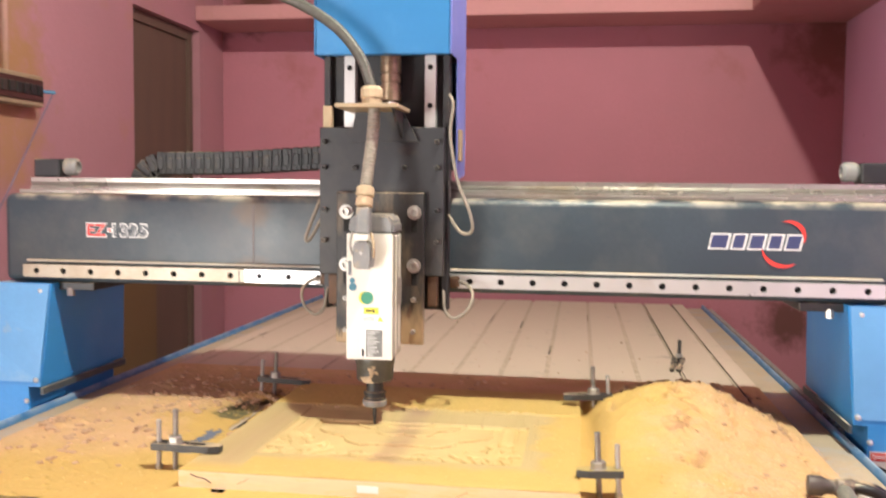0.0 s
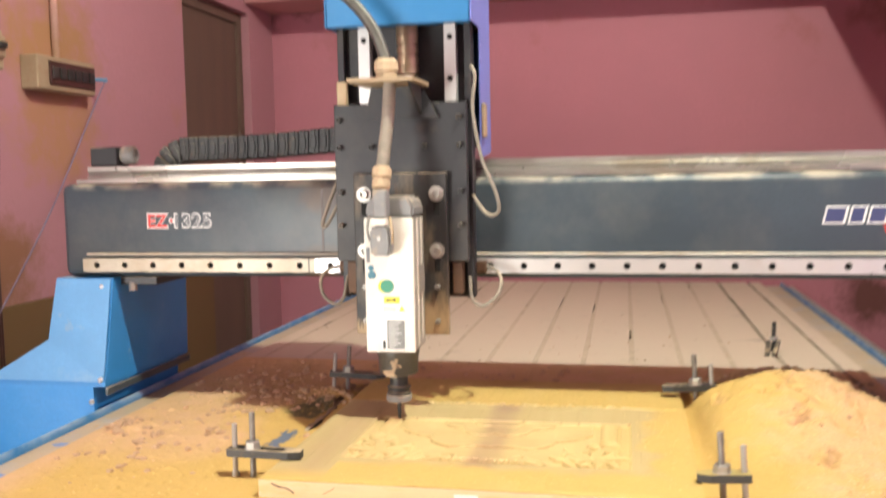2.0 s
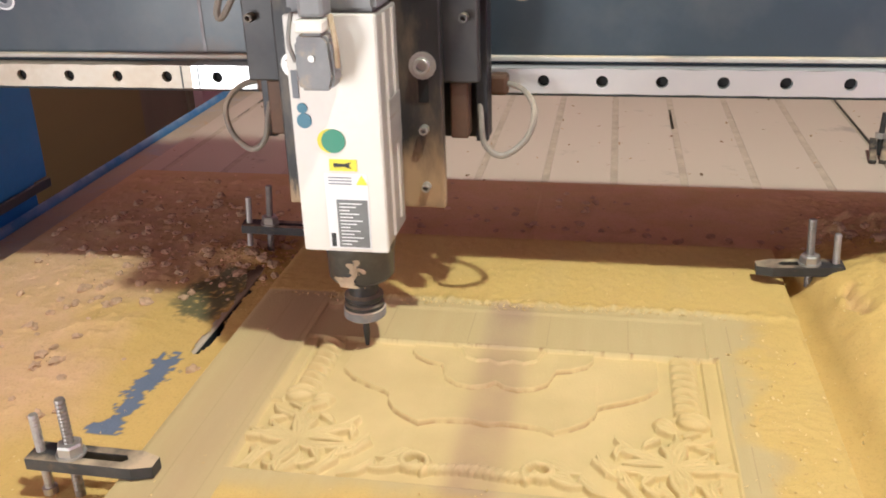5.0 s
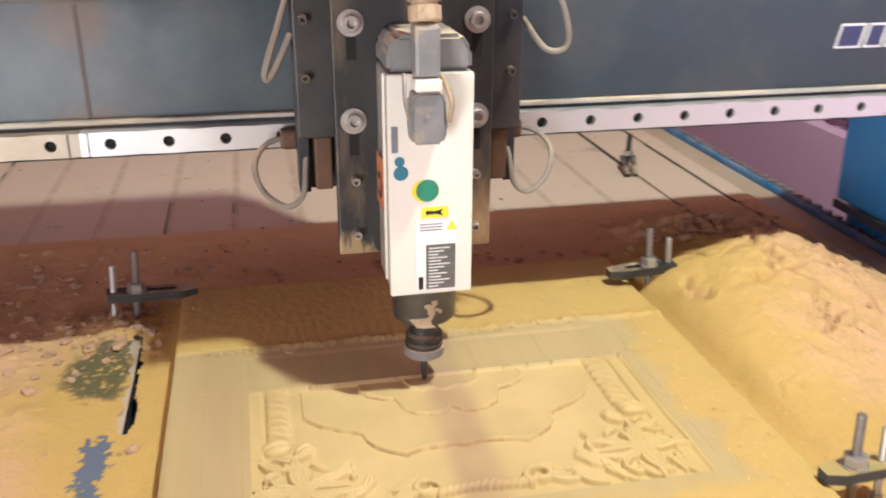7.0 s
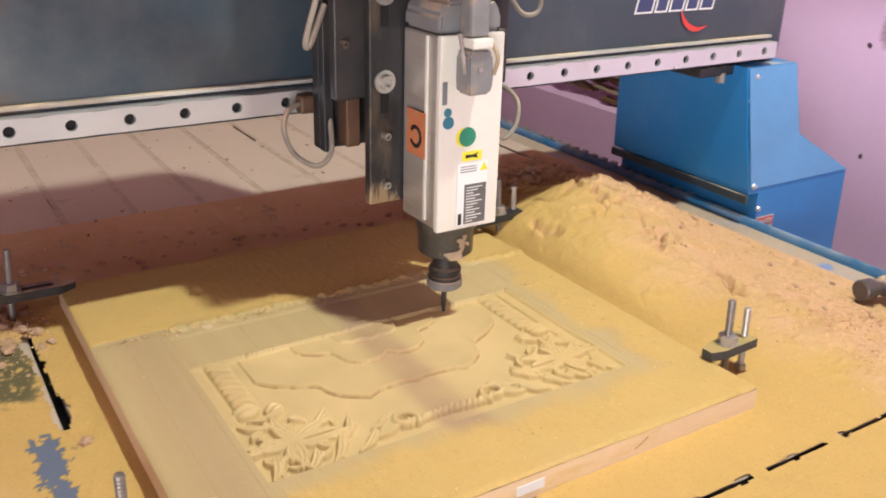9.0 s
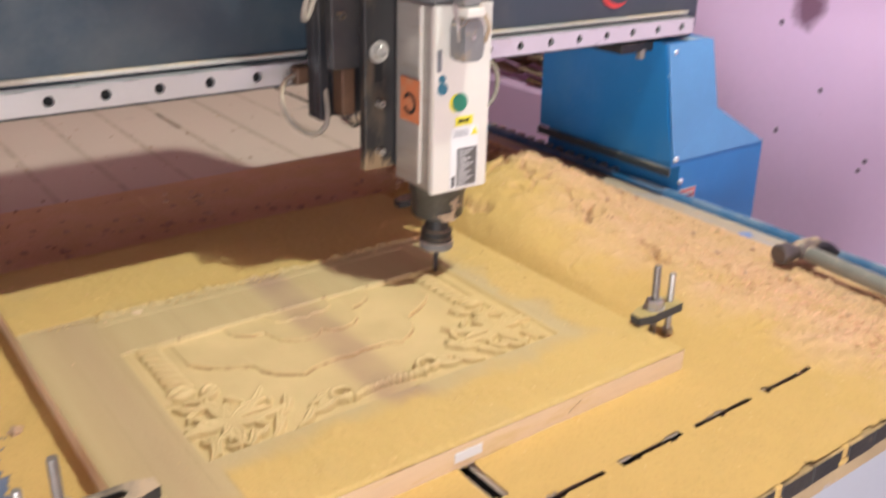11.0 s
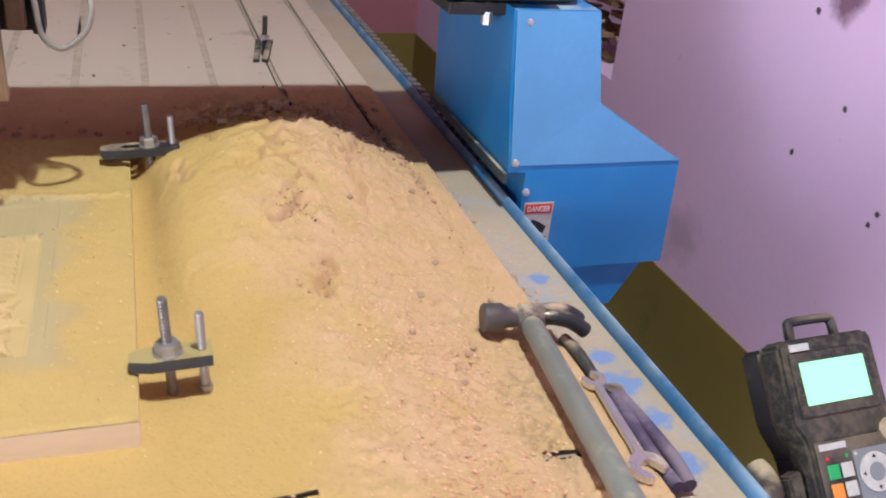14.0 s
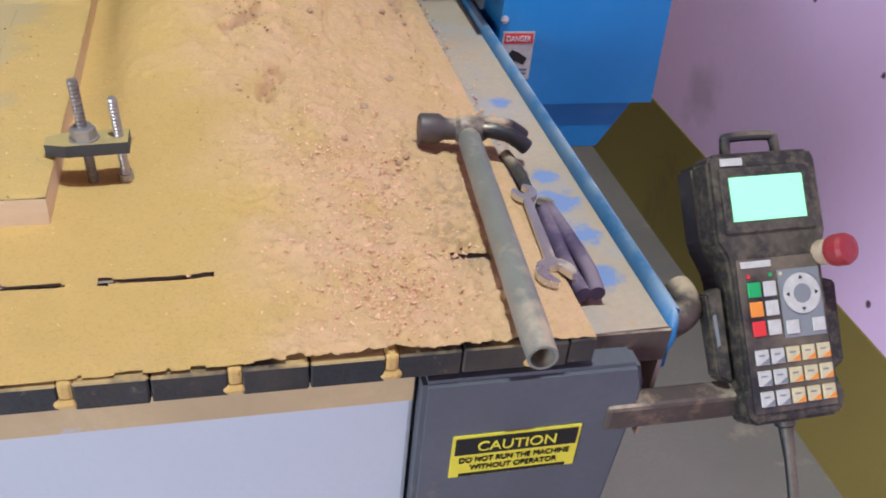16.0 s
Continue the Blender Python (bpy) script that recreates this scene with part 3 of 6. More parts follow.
for x in (-0.66, 0.66):
    for y in (-0.5, 0.7, 1.9):
        part("leg", box(x - 0.06, x + 0.06, y - 0.06, y + 0.06, FZ, 0.70, bevel=0.004), M_cover, table)
part("side_beam", box(0.60, 0.70, -0.60, YT1 - 0.05, 0.55, 0.70, bevel=0.004), M_cover, table)
part("side_beam", box(-0.70, -0.60, -0.60, YT1 - 0.05, 0.55, 0.70, bevel=0.004), M_cover, table)
panel = part("corner_cover", prism([(0.580, 0.771), (0.756, 0.771), (0.764, 0.745), (0.752, 0.56), (0.735, 0.40), (0.580, 0.40)], "y", -0.648, -0.60, bevel=0.004), M_cover, table, "charcoal corner cover with a caution label")
part("label_plate", box(0.608, 0.716, -0.6495, -0.6482, 0.6645, 0.7120), M_yellow, panel, "yellow and black caution label")
part("label_band", box(0.6105, 0.7135, -0.6502, -0.6497, 0.6910, 0.7095), M_labelblk, panel)
part("label_title", words("CAUTION", 0.0105, on_front(0.662, -0.6508, 0.7002), width=0.066), M_yellow, panel)
part("label_text", words("DO NOT RUN THE MACHINE", 0.0058, on_front(0.662, -0.6503, 0.6845), width=0.094), M_labelblk, panel)
part("label_text", words("WITHOUT OPERATOR", 0.0058, on_front(0.662, -0.6503, 0.6752), width=0.075), M_labelblk, panel)
part("label_text", box(0.616, 0.708, -0.6502, -0.6497, 0.6655, 0.6685), M_labelblk, panel)
for s in (-1, 1):
    part("side_tray", prism([(s * 0.716, 0.780), (s * 0.716, 0.784), (s * 0.786, 0.786), (s * 0.790, 0.784), (s * 0.790, 0.66), (s * 0.786, 0.66), (s * 0.786, 0.781)], "y", -0.622, YT1), M_blue_dusty, table, "dusty blue steel side tray")
    part("tray_edge", prism([(s * 0.7865, 0.786), (s * 0.7885, 0.7975), (s * 0.7925, 0.800), (s * 0.7965, 0.7975), (s * 0.7975, 0.735), (s * 0.7905, 0.735), (s * 0.7905, 0.786)], "y", -0.616, YT1), M_blue, table, "bright blue tray edge", smooth=50)
    nose = bmesh.new()
    bmesh.ops.create_uvsphere(nose, u_segments=14, v_segments=10, radius=1.0, matrix=pose(s * 0.7915, -0.616, 0.776) @ Matrix.Diagonal((0.0058, 0.010, 0.0235, 1)))
    part("tray_corner", nose, M_blue, table, "rounded front corner of the tray edge", smooth=60)
    part("tray_front", box(*sorted((s * 0.718, s * 0.789)), -0.6255, -0.6225, 0.752, 0.7855, bevel=0.001, seg=1), M_rustiron, table)
# gear rack along the outside of the tray
rack = box(0.800, 0.814, 0.10, 1.95, 0.770, 0.786)
for k in range(60):
    box(0.800, 0.814, 0.102 + 0.0305 * k, 0.116 + 0.0305 * k, 0.786, 0.7985, bm=rack)
part("gear_rack", rack, M_zinc, table, "steel gear rack")
elbow = hose([(0.755, -0.60, 0.765), (0.79, -0.602, 0.767), (0.818, -0.592, 0.772), (0.824, -0.575, 0.775), (0.823, -0.562, 0.776)], 0.0135, 16)
solo("pipe_elbow", elbow, M_rustiron, "rusty pipe elbow at the table's corner", "pipe elbow", smooth=40)
solo("pendant_arm", box(0.735, 0.93, -0.652, -0.63, 0.702, 0.728, bevel=0.004), M_rustiron, "rusty steel arm that carries the hand controller", "bracket")

# ---- the gantry ----
GZ = 0.010
gantry = thing("gantry", (0, 0.1, 0.72), "grey machine gantry beam on two blue side legs", "gantry")
part("beam", box(-0.897, 0.882, 0.022, 0.235, 1.041 + GZ, 1.225 + GZ, bevel=0.016, seg=3), M_beam, gantry, "dusty dark grey box beam", smooth=35)
part("beam_step", box(-0.84, 0.84, 0.013, 0.0225, 1.0835 + GZ, 1.0885 + GZ, bevel=0.0015), M_ledge, gantry, "dusty machined ledge over the rail")


def holed_rail(x0, n, pitch, y, z0, z1, depth, r):
    """A ground rail with a row of counterbored holes."""
    b = bmesh.new()
    zc, seg = (z0 + z1) / 2, 16
    dirs = [(math.cos(2 * math.pi * k / seg), math.sin(2 * math.pi * k / seg)) for k in range(seg)]
    hw, hh = pitch / 2, (z1 - z0) / 2
    for i in range(n):
        xc = x0 + pitch * i
        outer = []
        for c, s in dirs:
            t = min(hw / abs(c) if abs(c) > 1e-9 else 9, hh / abs(s) if abs(s) > 1e-9 else 9)
            outer.append((xc + t * c, zc + t * s))
        o = [b.verts.new((u, y, v)) for u, v in outer]
        q = [b.verts.new((xc + r * c, y, zc + r * s)) for c, s in dirs]
        d = [b.verts.new((xc + r * c, y + 0.008, zc + r * s)) for c, s in dirs]
        for k in range(seg):
            j = (k + 1) % seg
            b.faces.new((o[k], o[j], q[j], q[k]))
            b.faces.new((q[k], q[j], d[j], d[k]))
    xa, xb = x0 - hw, x0 + pitch * (n - 1) + hw
    for (ya, za, yb, zb) in ((y, z1, y + depth, z1), (y + depth, z0, y, z0)):
        b.faces.new([b.verts.new(p) for p in ((xa, ya, za), (xb, ya, za), (xb, yb, zb), (xa, yb, zb))])
    for x in (xa, xb):
        b.faces.new([b.verts.new(p) for p in ((x, y, z0), (x, y + depth, z0), (x, y + depth, z1), (x, y, z1))])
    bmesh.ops.remove_doubles(b, verts=b.verts[:], dist=1e-6)
    bmesh.ops.recalc_face_normals(b, faces=b.faces[:])
    return b


part("beam_seam", box(-0.352, -0.348, 0.0213, 0.0222, 1.062 + GZ, 1.208 + GZ), M_redbrown, gantry, "brown stained seam")
dull = part("front_rail", holed_rail(-0.81, 8, 0.06, 0.0, 1.053 + GZ, 1.079 + GZ, 0.022, 0.0062), M_raildull, gantry, "stained length of linear rail")
rail = part("front_rail", holed_rail(-0.33, 20, 0.06, 0.0, 1.053 + GZ, 1.079 + GZ, 0.022, 0.0062), M_rail, gantry, "polished linear rail with bolt holes")
# black discs paint the shade at the bottom of each counterbore
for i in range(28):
    part("counterbore_shade", rod((-0.81 + 0.06 * i, 0.006, 1.066 + GZ), (-0.81 + 0.06 * i, 0.0215, 1.066 + GZ), 0.0060, 10), M_hole_shade, rail if i > 7 else dull)
for x in (-0.372, -0.352):
    part("rail_joint", box(x - 0.0008, x + 0.0008, -0.0006, 0.004, 1.0535 + GZ, 1.0785 + GZ), M_iron, rail)
part("top_rail", prism([(0.10, 1.2252 + GZ), (0.10, 1.238 + GZ), (0.106, 1.242 + GZ), (0.102, 1.250 + GZ), (0.102, 1.259 + GZ), (0.128, 1.259 + GZ), (0.128, 1.250 + GZ), (0.124, 1.242 + GZ), (0.130, 1.238 + GZ), (0.130, 1.2252 + GZ)], "x", -0.885, 0.872), M_toprail, gantry, "polished upper linear rail")
part("rail_base", box(-0.885, 0.872, 0.06, 0.17, 1.2253 + GZ, 1.2335 + GZ, bevel=0.001), M_toprail, gantry)
for s, xa, xb in ((-1, -0.886, -0.826), (1, 0.824, 0.895)):
    stop = part("end_stop", box(min(xa, xb), max(xa, xb), 0.115, 0.165, 1.2605 + GZ, 1.300 + GZ, bevel=0.003), M_black, gantry, "black end stop with a rubber buffer")
    tip = xb if s < 0 else xa
    part("buffer", lathe([(0.006, 0), (0.014, 0.002), (0.019, 0.010), (0.019, 0.030), (0.015, 0.034), (0.011, 0.034), (0.010, 0.028)], (tip + s * 0.004, 0.14, 1.283 + GZ), (-s, 0, 0)), M_grey, stop)
# writing on the beam
FY = 0.0214
for text, x, w, m in (("EZ", -0.687, 0.046, M_red), ("-", -0.6585, 0.010, M_red), ("1325", -0.6135, 0.078, M_greyprint)):
    part("model_letters", words(text, 0.0300 if text != "-" else 0.009, on_front(x, FY + 0.0002, 1.151 + GZ), width=w, bold=0.045, spacing=1.04), M_whiteprint, gantry, "white outline")
    part("model_letters", words(text, 0.0255 if text != "-" else 0.0055, on_front(x, FY - 0.0005, 1.151 + GZ), width=w - 0.0045, bold=0.02, spacing=1.04), m, gantry)
# the maker's mark as plain shapes
def slanted(x, w, z0, z1, y0, y1):
    lean = 0.22 * (z1 - z0)
    return prism([(x, z0), (x + w, z0), (x + w + lean, z1), (x + lean, z1)], "y", y0, y1)


for k, w in enumerate((0.036, 0.026, 0.030, 0.027, 0.030)):
    x = 0.532 + sum((0.036, 0.026, 0.030, 0.027, 0.030)[:k]) + 0.004 * k
    part("logo_block", slanted(x, w, 1.136 + GZ, 1.166 + GZ, 0.0210, 0.0216), M_whiteprint, gantry)
    part("logo_block", slanted(x + 0.0032, w - 0.0064, 1.1388 + GZ, 1.1632 + GZ, 0.0204, 0.0209), M_navy, gantry)


def swoosh(cx, cz, r, a0, a1, w):
    n = 18
    rim = [[], []]
    for k in range(n + 1):
        a = radians(a0 + (a1 - a0) * k / n)
        ww = w * math.sin(math.pi * k / n) + 0.0006
        for side, d in ((0, -ww / 2), (1, ww / 2)):
            rim[side].append((cx + (r + d) * math.cos(a), cz + 0.95 * (r + d) * math.sin(a)))
    return prism(rim[0] + rim[1][::-1], "y", 0.0194, 0.0202)


part("logo_arc", swoosh(0.668, 1.145 + GZ, 0.040, 190, 300, 0.008), M_red, gantry, "red arc of the maker's mark")
part("logo_arc", swoosh(0.672, 1.160 + GZ, 0.031, -20, 105, 0.008), M_red, gantry, "red arc of the maker's mark")


def leg(s):
    """A folded blue sheet cover: sloped upper face, wider box below."""
    b = bmesh.new()
    rows = [(1.040 + GZ, 0.002, 0.778, 0.900), (0.930, -0.018, 0.780, 0.912), (0.850, -0.036, 0.782, 1.044), (0.842, -0.037, 0.783, 1.044), (0.841, -0.037, 0.808, 1.044), (0.688, -0.037, 0.808, 1.050)]
    rings = []
    for z, y, xi, xo in rows:
        rings.append([b.verts.new((s * x, yy, z)) for x, yy in ((xi, y), (xo, y), (xo, 0.30), (xi, 0.30))])
    for p, q in zip(rings, rings[1:]):
        for k in range(4):
            j = (k + 1) % 4
            b.faces.new((p[k], p[j], q[j], q[k]))
    b.faces.new(rings[0])
    b.faces.new(list(reversed(rings[-1])))
    bmesh.ops.recalc_face_normals(b, faces=b.faces[:])
    l = part("leg", b, M_blue_lit, gantry, "blue sheet steel side leg")
    fp = bmesh.new()
    fr = [[fp.verts.new((s * x, y - d, z)) for d in (0.0012, 0.0032)] for x, y, z in ((0.781, 0.002, 1.049), (0.899, 0.002, 1.049), (0.911, -0.018, 0.930), (1.042, -0.036, 0.852), (0.784, -0.036, 0.852))]
    for k in range(5):
        j = (k + 1) % 5
        fp.faces.new((fr[k][0], fr[j][0], fr[j][1], fr[k][1]))
    fp.faces.new([v[1] for v in fr])
    fp.faces.new([v[0] for v in reversed(fr)])
    bmesh.ops.recalc_face_normals(fp, faces=fp.faces[:])
    part("front_panel", fp, M_blue_front, l, "pale dusty front panel")
    part("motor_cover", prism([(s * 0.83, 0.687), (s * 1.03, 0.687), (s * 0.985, 0.610), (s * 0.86, 0.610)], "y", -0.025, 0.25, bevel=0.003), M_blue_lit, l, "tapered lower cover")
    part("slide_plate", box(*sorted((s * 0.776, s * 0.7815)), -0.038, 0.300, 0.826, 0.8405, bevel=0.001), M_beam, l, "dark edge of the slide")
    for x, y, z in ((0.788, -0.006, 0.997), (0.790, -0.0385, 0.856), (0.812, -0.037, 0.812), (0.80, -0.001, 1.034)):
        part("bolt", lathe([(0.0055, 0), (0.0055, 0.002), (0.004, 0.004), (0.0015, 0.005)], (s * x, y, z), (0, -1, 0.2), 12), M_steel, l)
    part("beam_bracket", box(*sorted((s * 0.70, s * 0.80)), 0.03, 0.20, 1.036 + GZ - 0.012, 1.0405 + GZ, bevel=0.002), M_iron, l)
    part("bracket_nut", rod((s * 0.755, 0.035, 1.012 + GZ), (s * 0.755, 0.035, 1.0285 + GZ), 0.008, 6), M_zinc, l)
    return l


leg_e, leg_w = leg(1), leg(-1)
part("danger_label", box(0.812, 0.856, -0.0392, -0.0377, 0.728, 0.796), M_keyW, leg_e, "white and red danger label")
part("danger_band", box(0.814, 0.854, -0.0400, -0.0394, 0.780, 0.794), M_red, leg_e)
part("danger_word", words("DANGER", 0.008, on_front(0.834, -0.0405, 0.787), width=0.034), M_whiteprint, leg_e)
part("danger_picture", prism([(0.818, 0.758), (0.827, 0.771), (0.837, 0.767), (0.849, 0.759), (0.845, 0.749), (0.833, 0.755), (0.825, 0.749)], "y", -0.0400, -0.0394), M_labelblk, leg_e)
for k in range(2):
    part("danger_text", box(0.818, 0.851, -0.0400, -0.0394, 0.735 + 0.006 * k, 0.738 + 0.006 * k), M_greyprint, leg_e)

# ---- the router carriage (built with its cutter's axis at x = 0) ----
CZ = 0.005
car = thing("router_carriage", (0, 0, 0), "black router carriage with a white spindle and blue cover", "router head")
part("saddle", box(-0.119, 0.119, -0.036, -0.018, 1.020 + CZ, 1.505 + CZ, bevel=0.002), M_black, car, "black saddle plate")
part("saddle_web", box(-0.119, -0.107, -0.050, -0.0365, 1.020 + CZ, 1.50 + CZ, bevel=0.001), M_black, car)
part("saddle_web", box(0.107, 0.119, -0.050, -0.0365, 1.020 + CZ, 1.50 + CZ, bevel=0.001), M_black, car)
part("rail_block", box(-0.105, -0.035, -0.0175, -0.002, 1.046 + CZ, 1.088 + CZ, bevel=0.002), M_steel, car)
part("rail_block", box(0.035, 0.105, -0.0175, -0.002, 1.046 + CZ, 1.088 + CZ, bevel=0.002), M_steel, car)
part("top_block", box(-0.10, 0.10, 0.092, 0.138, 1.2445 + CZ + 0.0175, 1.285 + CZ, bevel=0.003), M_steel, car)
part("top_plate", box(-0.118, 0.118, -0.0175, 0.15, 1.286 + CZ, 1.298 + CZ, bevel=0.002), M_black, car)
for x in (-0.068, 0.084):
    zr = part("z_rail", prism([(x - 0.010, -0.0365), (x + 0.010, -0.0365), (x + 0.010, -0.045), (x + 0.007, -0.049), (x + 0.010, -0.053), (x + 0.010, -0.058), (x - 0.010, -0.058), (x - 0.010, -0.053), (x - 0.007, -0.049), (x - 0.010, -0.045)], "z", 1.10 + CZ, 1.495 + CZ), M_rail, car, "polished upright rail")
    for z in (1.40, 1.47):
        # flat black disc on the rail in place of a shaded hole
        part("rail_hole_shade", rod((x, -0.0590, z + CZ), (x, -0.0575, z + CZ), 0.005, 12), M_hole_shade, zr)
part("ball_screw", rod((0.010, -0.052, 1.10 + CZ), (0.010, -0.052, 1.41 + CZ), 0.008), M_steel, car)
part("coupling", lathe([(0.013, 0), (0.019, 0.001), (0.019, 0.030), (0.0165, 0.031), (0.0165, 0.035), (0.019, 0.036), (0.019, 0.046), (0.0165, 0.047), (0.0165, 0.051), (0.019, 0.052), (0.019, 0.084), (0.013, 0.085)], (0.010, -0.058, 1.408 + CZ)), M_bronze, car, "shaft coupling", smooth=30)
part("limit_switch", box(-0.118, -0.100, -0.064, -0.0505, 1.35 + CZ, 1.40 + CZ, bevel=0.002), M_cream, car)
part("slide_plate", box(-0.119, 0.115, -0.080, -0.0655, 1.087 + CZ, 1.359 + CZ, bevel=0.002), M_black, car, "black slide plate with bolt holes")
for x in (-0.109, 0.102):
    for z in (1.332, 1.285, 1.207, 1.150):
        part("bolt", socket_bolt(0.0045, (x, -0.080, z + CZ), washer=False), M_iron, car)
for x in (-0.052, 0.042):
    part("bolt", socket_bolt(0.0045, (x, -0.080, 1.285 + CZ), washer=False), M_iron, car)
for x in (-0.094, 0.094):
    part("nut_block", box(x - 0.009, x + 0.009, -0.075, -0.052, 1.030 + CZ, 1.0865 + CZ, bevel=0.002), M_copper, car, "rusty block under the slide")
mount = part("spindle_plate", box(-0.083, 0.081, -0.0935, -0.0805, 0.962 + CZ, 1.240 + CZ, bevel=0.002), M_blackdust, car, "black spindle plate, dusty near its foot")
for x in (-0.064, 0.063):
    for z in (1.204, 1.107):
        part("bolt", socket_bolt(0.0085, (x, -0.0935, z + CZ)), M_zinc, mount)
        # flat black strip on the plate in place of a shaded slot
        part("bolt_slot_shade", box(x - 0.005, x + 0.005, -0.0942, -0.0934, z - 0.036 + CZ, z - 0.014 + CZ), M_hole_shade, mount)
    for z in (1.045, 0.986):
        part("bolt", socket_bolt(0.0045, (x, -0.0935, z + CZ), washer=False), M_zinc, mount)
# the spindle
spin = part("spindle_body", box(-0.040, 0.040, -0.168, -0.0945, 0.948 + CZ, 1.167 + CZ, bevel=0.003), M_alu, car, "square aluminium spindle body")
part("front_cover", prism([(-0.0415, 0.947 + CZ), (0.0405, 0.947 + CZ), (0.0405, 1.168 + CZ), (-0.0415, 1.168 + CZ)], "y", -0.176, -0.1685, bevel=0.001), M_white, spin, "white front cover with stickers")
part("side_rib", box(-0.0425, -0.0402, -0.150, -0.146, 0.955 + CZ, 1.165 + CZ), M_white, spin)
part("side_rib", box(0.0402, 0.0425, -0.150, -0.146, 0.955 + CZ, 1.165 + CZ), M_white, spin)
part("side_rib", box(0.0402, 0.0420, -0.120, -0.116, 0.962 + CZ, 1.165 + CZ), M_white, spin)
part("top_cap", prism([(-0.040, 1.1685 + CZ), (0.040, 1.1685 + CZ), (0.040, 1.188 + CZ), (0.030, 1.202 + CZ), (-0.030, 1.202 + CZ), (-0.040, 1.188 + CZ)], "y", -0.170, -0.0945, bevel=0.004), M_grey, spin, "dusty grey top cap")
part("nose", lathe([(0.030, 0), (0.033, 0.003), (0.034, 0.030), (0.036, 0.034), (0.036, 0.046)], (0, -0.131, 0.902 + CZ)), M_nose, spin, "dark spindle nose", smooth=40)
cake = bmesh.new()
NA, NZ = 44, 34
grid = [[cake.verts.new(((0.0346 + 0.0007 * noise.noise((1.7 * i, 1.3 * j, 2))) * math.sin(radians(-44 + 2 * i)), -0.131 - (0.0346 + 0.0007 * noise.noise((0.9 * i, 0.7 * j, 8))) * math.cos(radians(-44 + 2 * i)), 0.9025 + CZ + 0.0009 * j)) for i in range(NA + 1)] for j in range(NZ + 1)]
for j in range(NZ):
    for i in range(NA):
        if abs(i - 16 - 0.35 * j + 9 * noise.noise((0.3, j * 0.12, 4))) < 9 - 0.22 * j + 9 * noise.noise((i * 0.17, j * 0.17, 1)) + 3 * noise.noise((i * 0.6, j * 0.6, 5)):
            cake.faces.new((grid[j][i], grid[j][i + 1], grid[j + 1][i + 1], grid[j + 1][i]))
bmesh.ops.delete(cake, geom=[v for v in cake.verts if not v.link_faces], context="VERTS")
part("nose_smear", cake, M_beige, spin, "caked dust")
part("collet_nut", lathe([(0.0125, 0), (0.0185, 0.002), (0.0205, 0.006), (0.0205, 0.016), (0.0180, 0.0175), (0.0180, 0.020), (0.0200, 0.022), (0.0200, 0.026), (0.0155, 0.028), (0.0150, 0.046), (0.018, 0.0465)], (0, -0.131, 0.855 + CZ)), M_blackp, spin, "black collet nut", smooth=30)
part("collet_ring", lathe([(0.0130, 0), (0.0190, 0.0015), (0.0218, 0.004), (0.0218, 0.0125), (0.0195, 0.0145)], (0, -0.131, 0.8535 + CZ)), M_grey, spin, "worn grey lower ring", smooth=30)
part("cutter", lathe([(0.0006, 0), (0.0022, 0.004), (0.0034, 0.018), (0.0034, 0.046)], (0, -0.131, 0.822)), M_iron, spin, "thin cutter bit", smooth=40)
FW = -0.1763
for x, z, r, m, nm in ((-0.031, 1.086, 0.0048, M_bluedot, "sticker"), (-0.030, 1.0745, 0.0070, M_bluedot, "sticker"), (-0.0085, 1.056, 0.0110, M_yellow, "sticker"), (-0.0045, 1.056, 0.0110, M_greendot, "green_sticker")):
    part(nm, rod((x, FW + 0.0001, z + CZ), (x, FW - (0.0010 if m is M_greendot else 0.0006), z + CZ), r, 28), m, spin)
part("arrow_label", box(-0.010, 0.016, FW - 0.0006, FW, 1.028 + CZ, 1.039 + CZ), M_yellow, spin, "yellow arrow label")
part("arrow", prism([(-0.006, 1.0315 + CZ), (-0.006, 1.0355 + CZ), (0.004, 1.0348 + CZ), (0.011, 1.0368 + CZ), (0.0085, 1.0335 + CZ), (0.011, 1.0302 + CZ), (0.004, 1.0322 + CZ)], "y", FW - 0.0010, FW - 0.0006), M_labelblk, spin)
part("warning_label", box(-0.016, 0.025, FW - 0.0005, FW, 0.9505 + CZ, 1.0255 + CZ), M_whiteprint, spin)
part("warning_sign", prism([(0.014, 1.015 + CZ), (0.025, 1.015 + CZ), (0.0195, 1.0245 + CZ)], "y", FW - 0.0009, FW - 0.0005), M_yellow, spin)
for k in range(3):
    part("label_text", box(-0.012, 0.010, FW - 0.0008, FW - 0.0005, 1.0150 + 0.003 * k + CZ, 1.0160 + 0.003 * k + CZ), M_greyprint, spin)
plate = part("name_plate", box(-0.006, 0.0235, FW - 0.0010, FW - 0.0005, 0.9525 + CZ, 1.0000 + CZ), M_nameplate, spin, "grey rating plate with small print")
for k in range(13):
    part("plate_text", box(-0.0035, 0.006 + 0.012 * ((k * 7) % 5) / 4, FW - 0.0013, FW - 0.0010, 0.9550 + 0.0034 * k + CZ, 0.9560 + 0.0034 * k + CZ), M_whiteprint, plate)
part("maker_mark", box(-0.0135, -0.0090, FW - 0.0008, FW - 0.0005, 0.9525 + CZ, 0.9660 + CZ), M_labelblk, spin)
part("edge_label", box(-0.0385, -0.0325, FW - 0.0005, FW, 1.095 + CZ, 1.120 + CZ), M_greyprint, spin)
part("rotation_label", box(-0.0436, -0.0428, -0.150, -0.110, 1.028 + CZ, 1.080 + CZ), M_orange, spin, "orange label with a turning arrow")
arrow = bmesh.new()
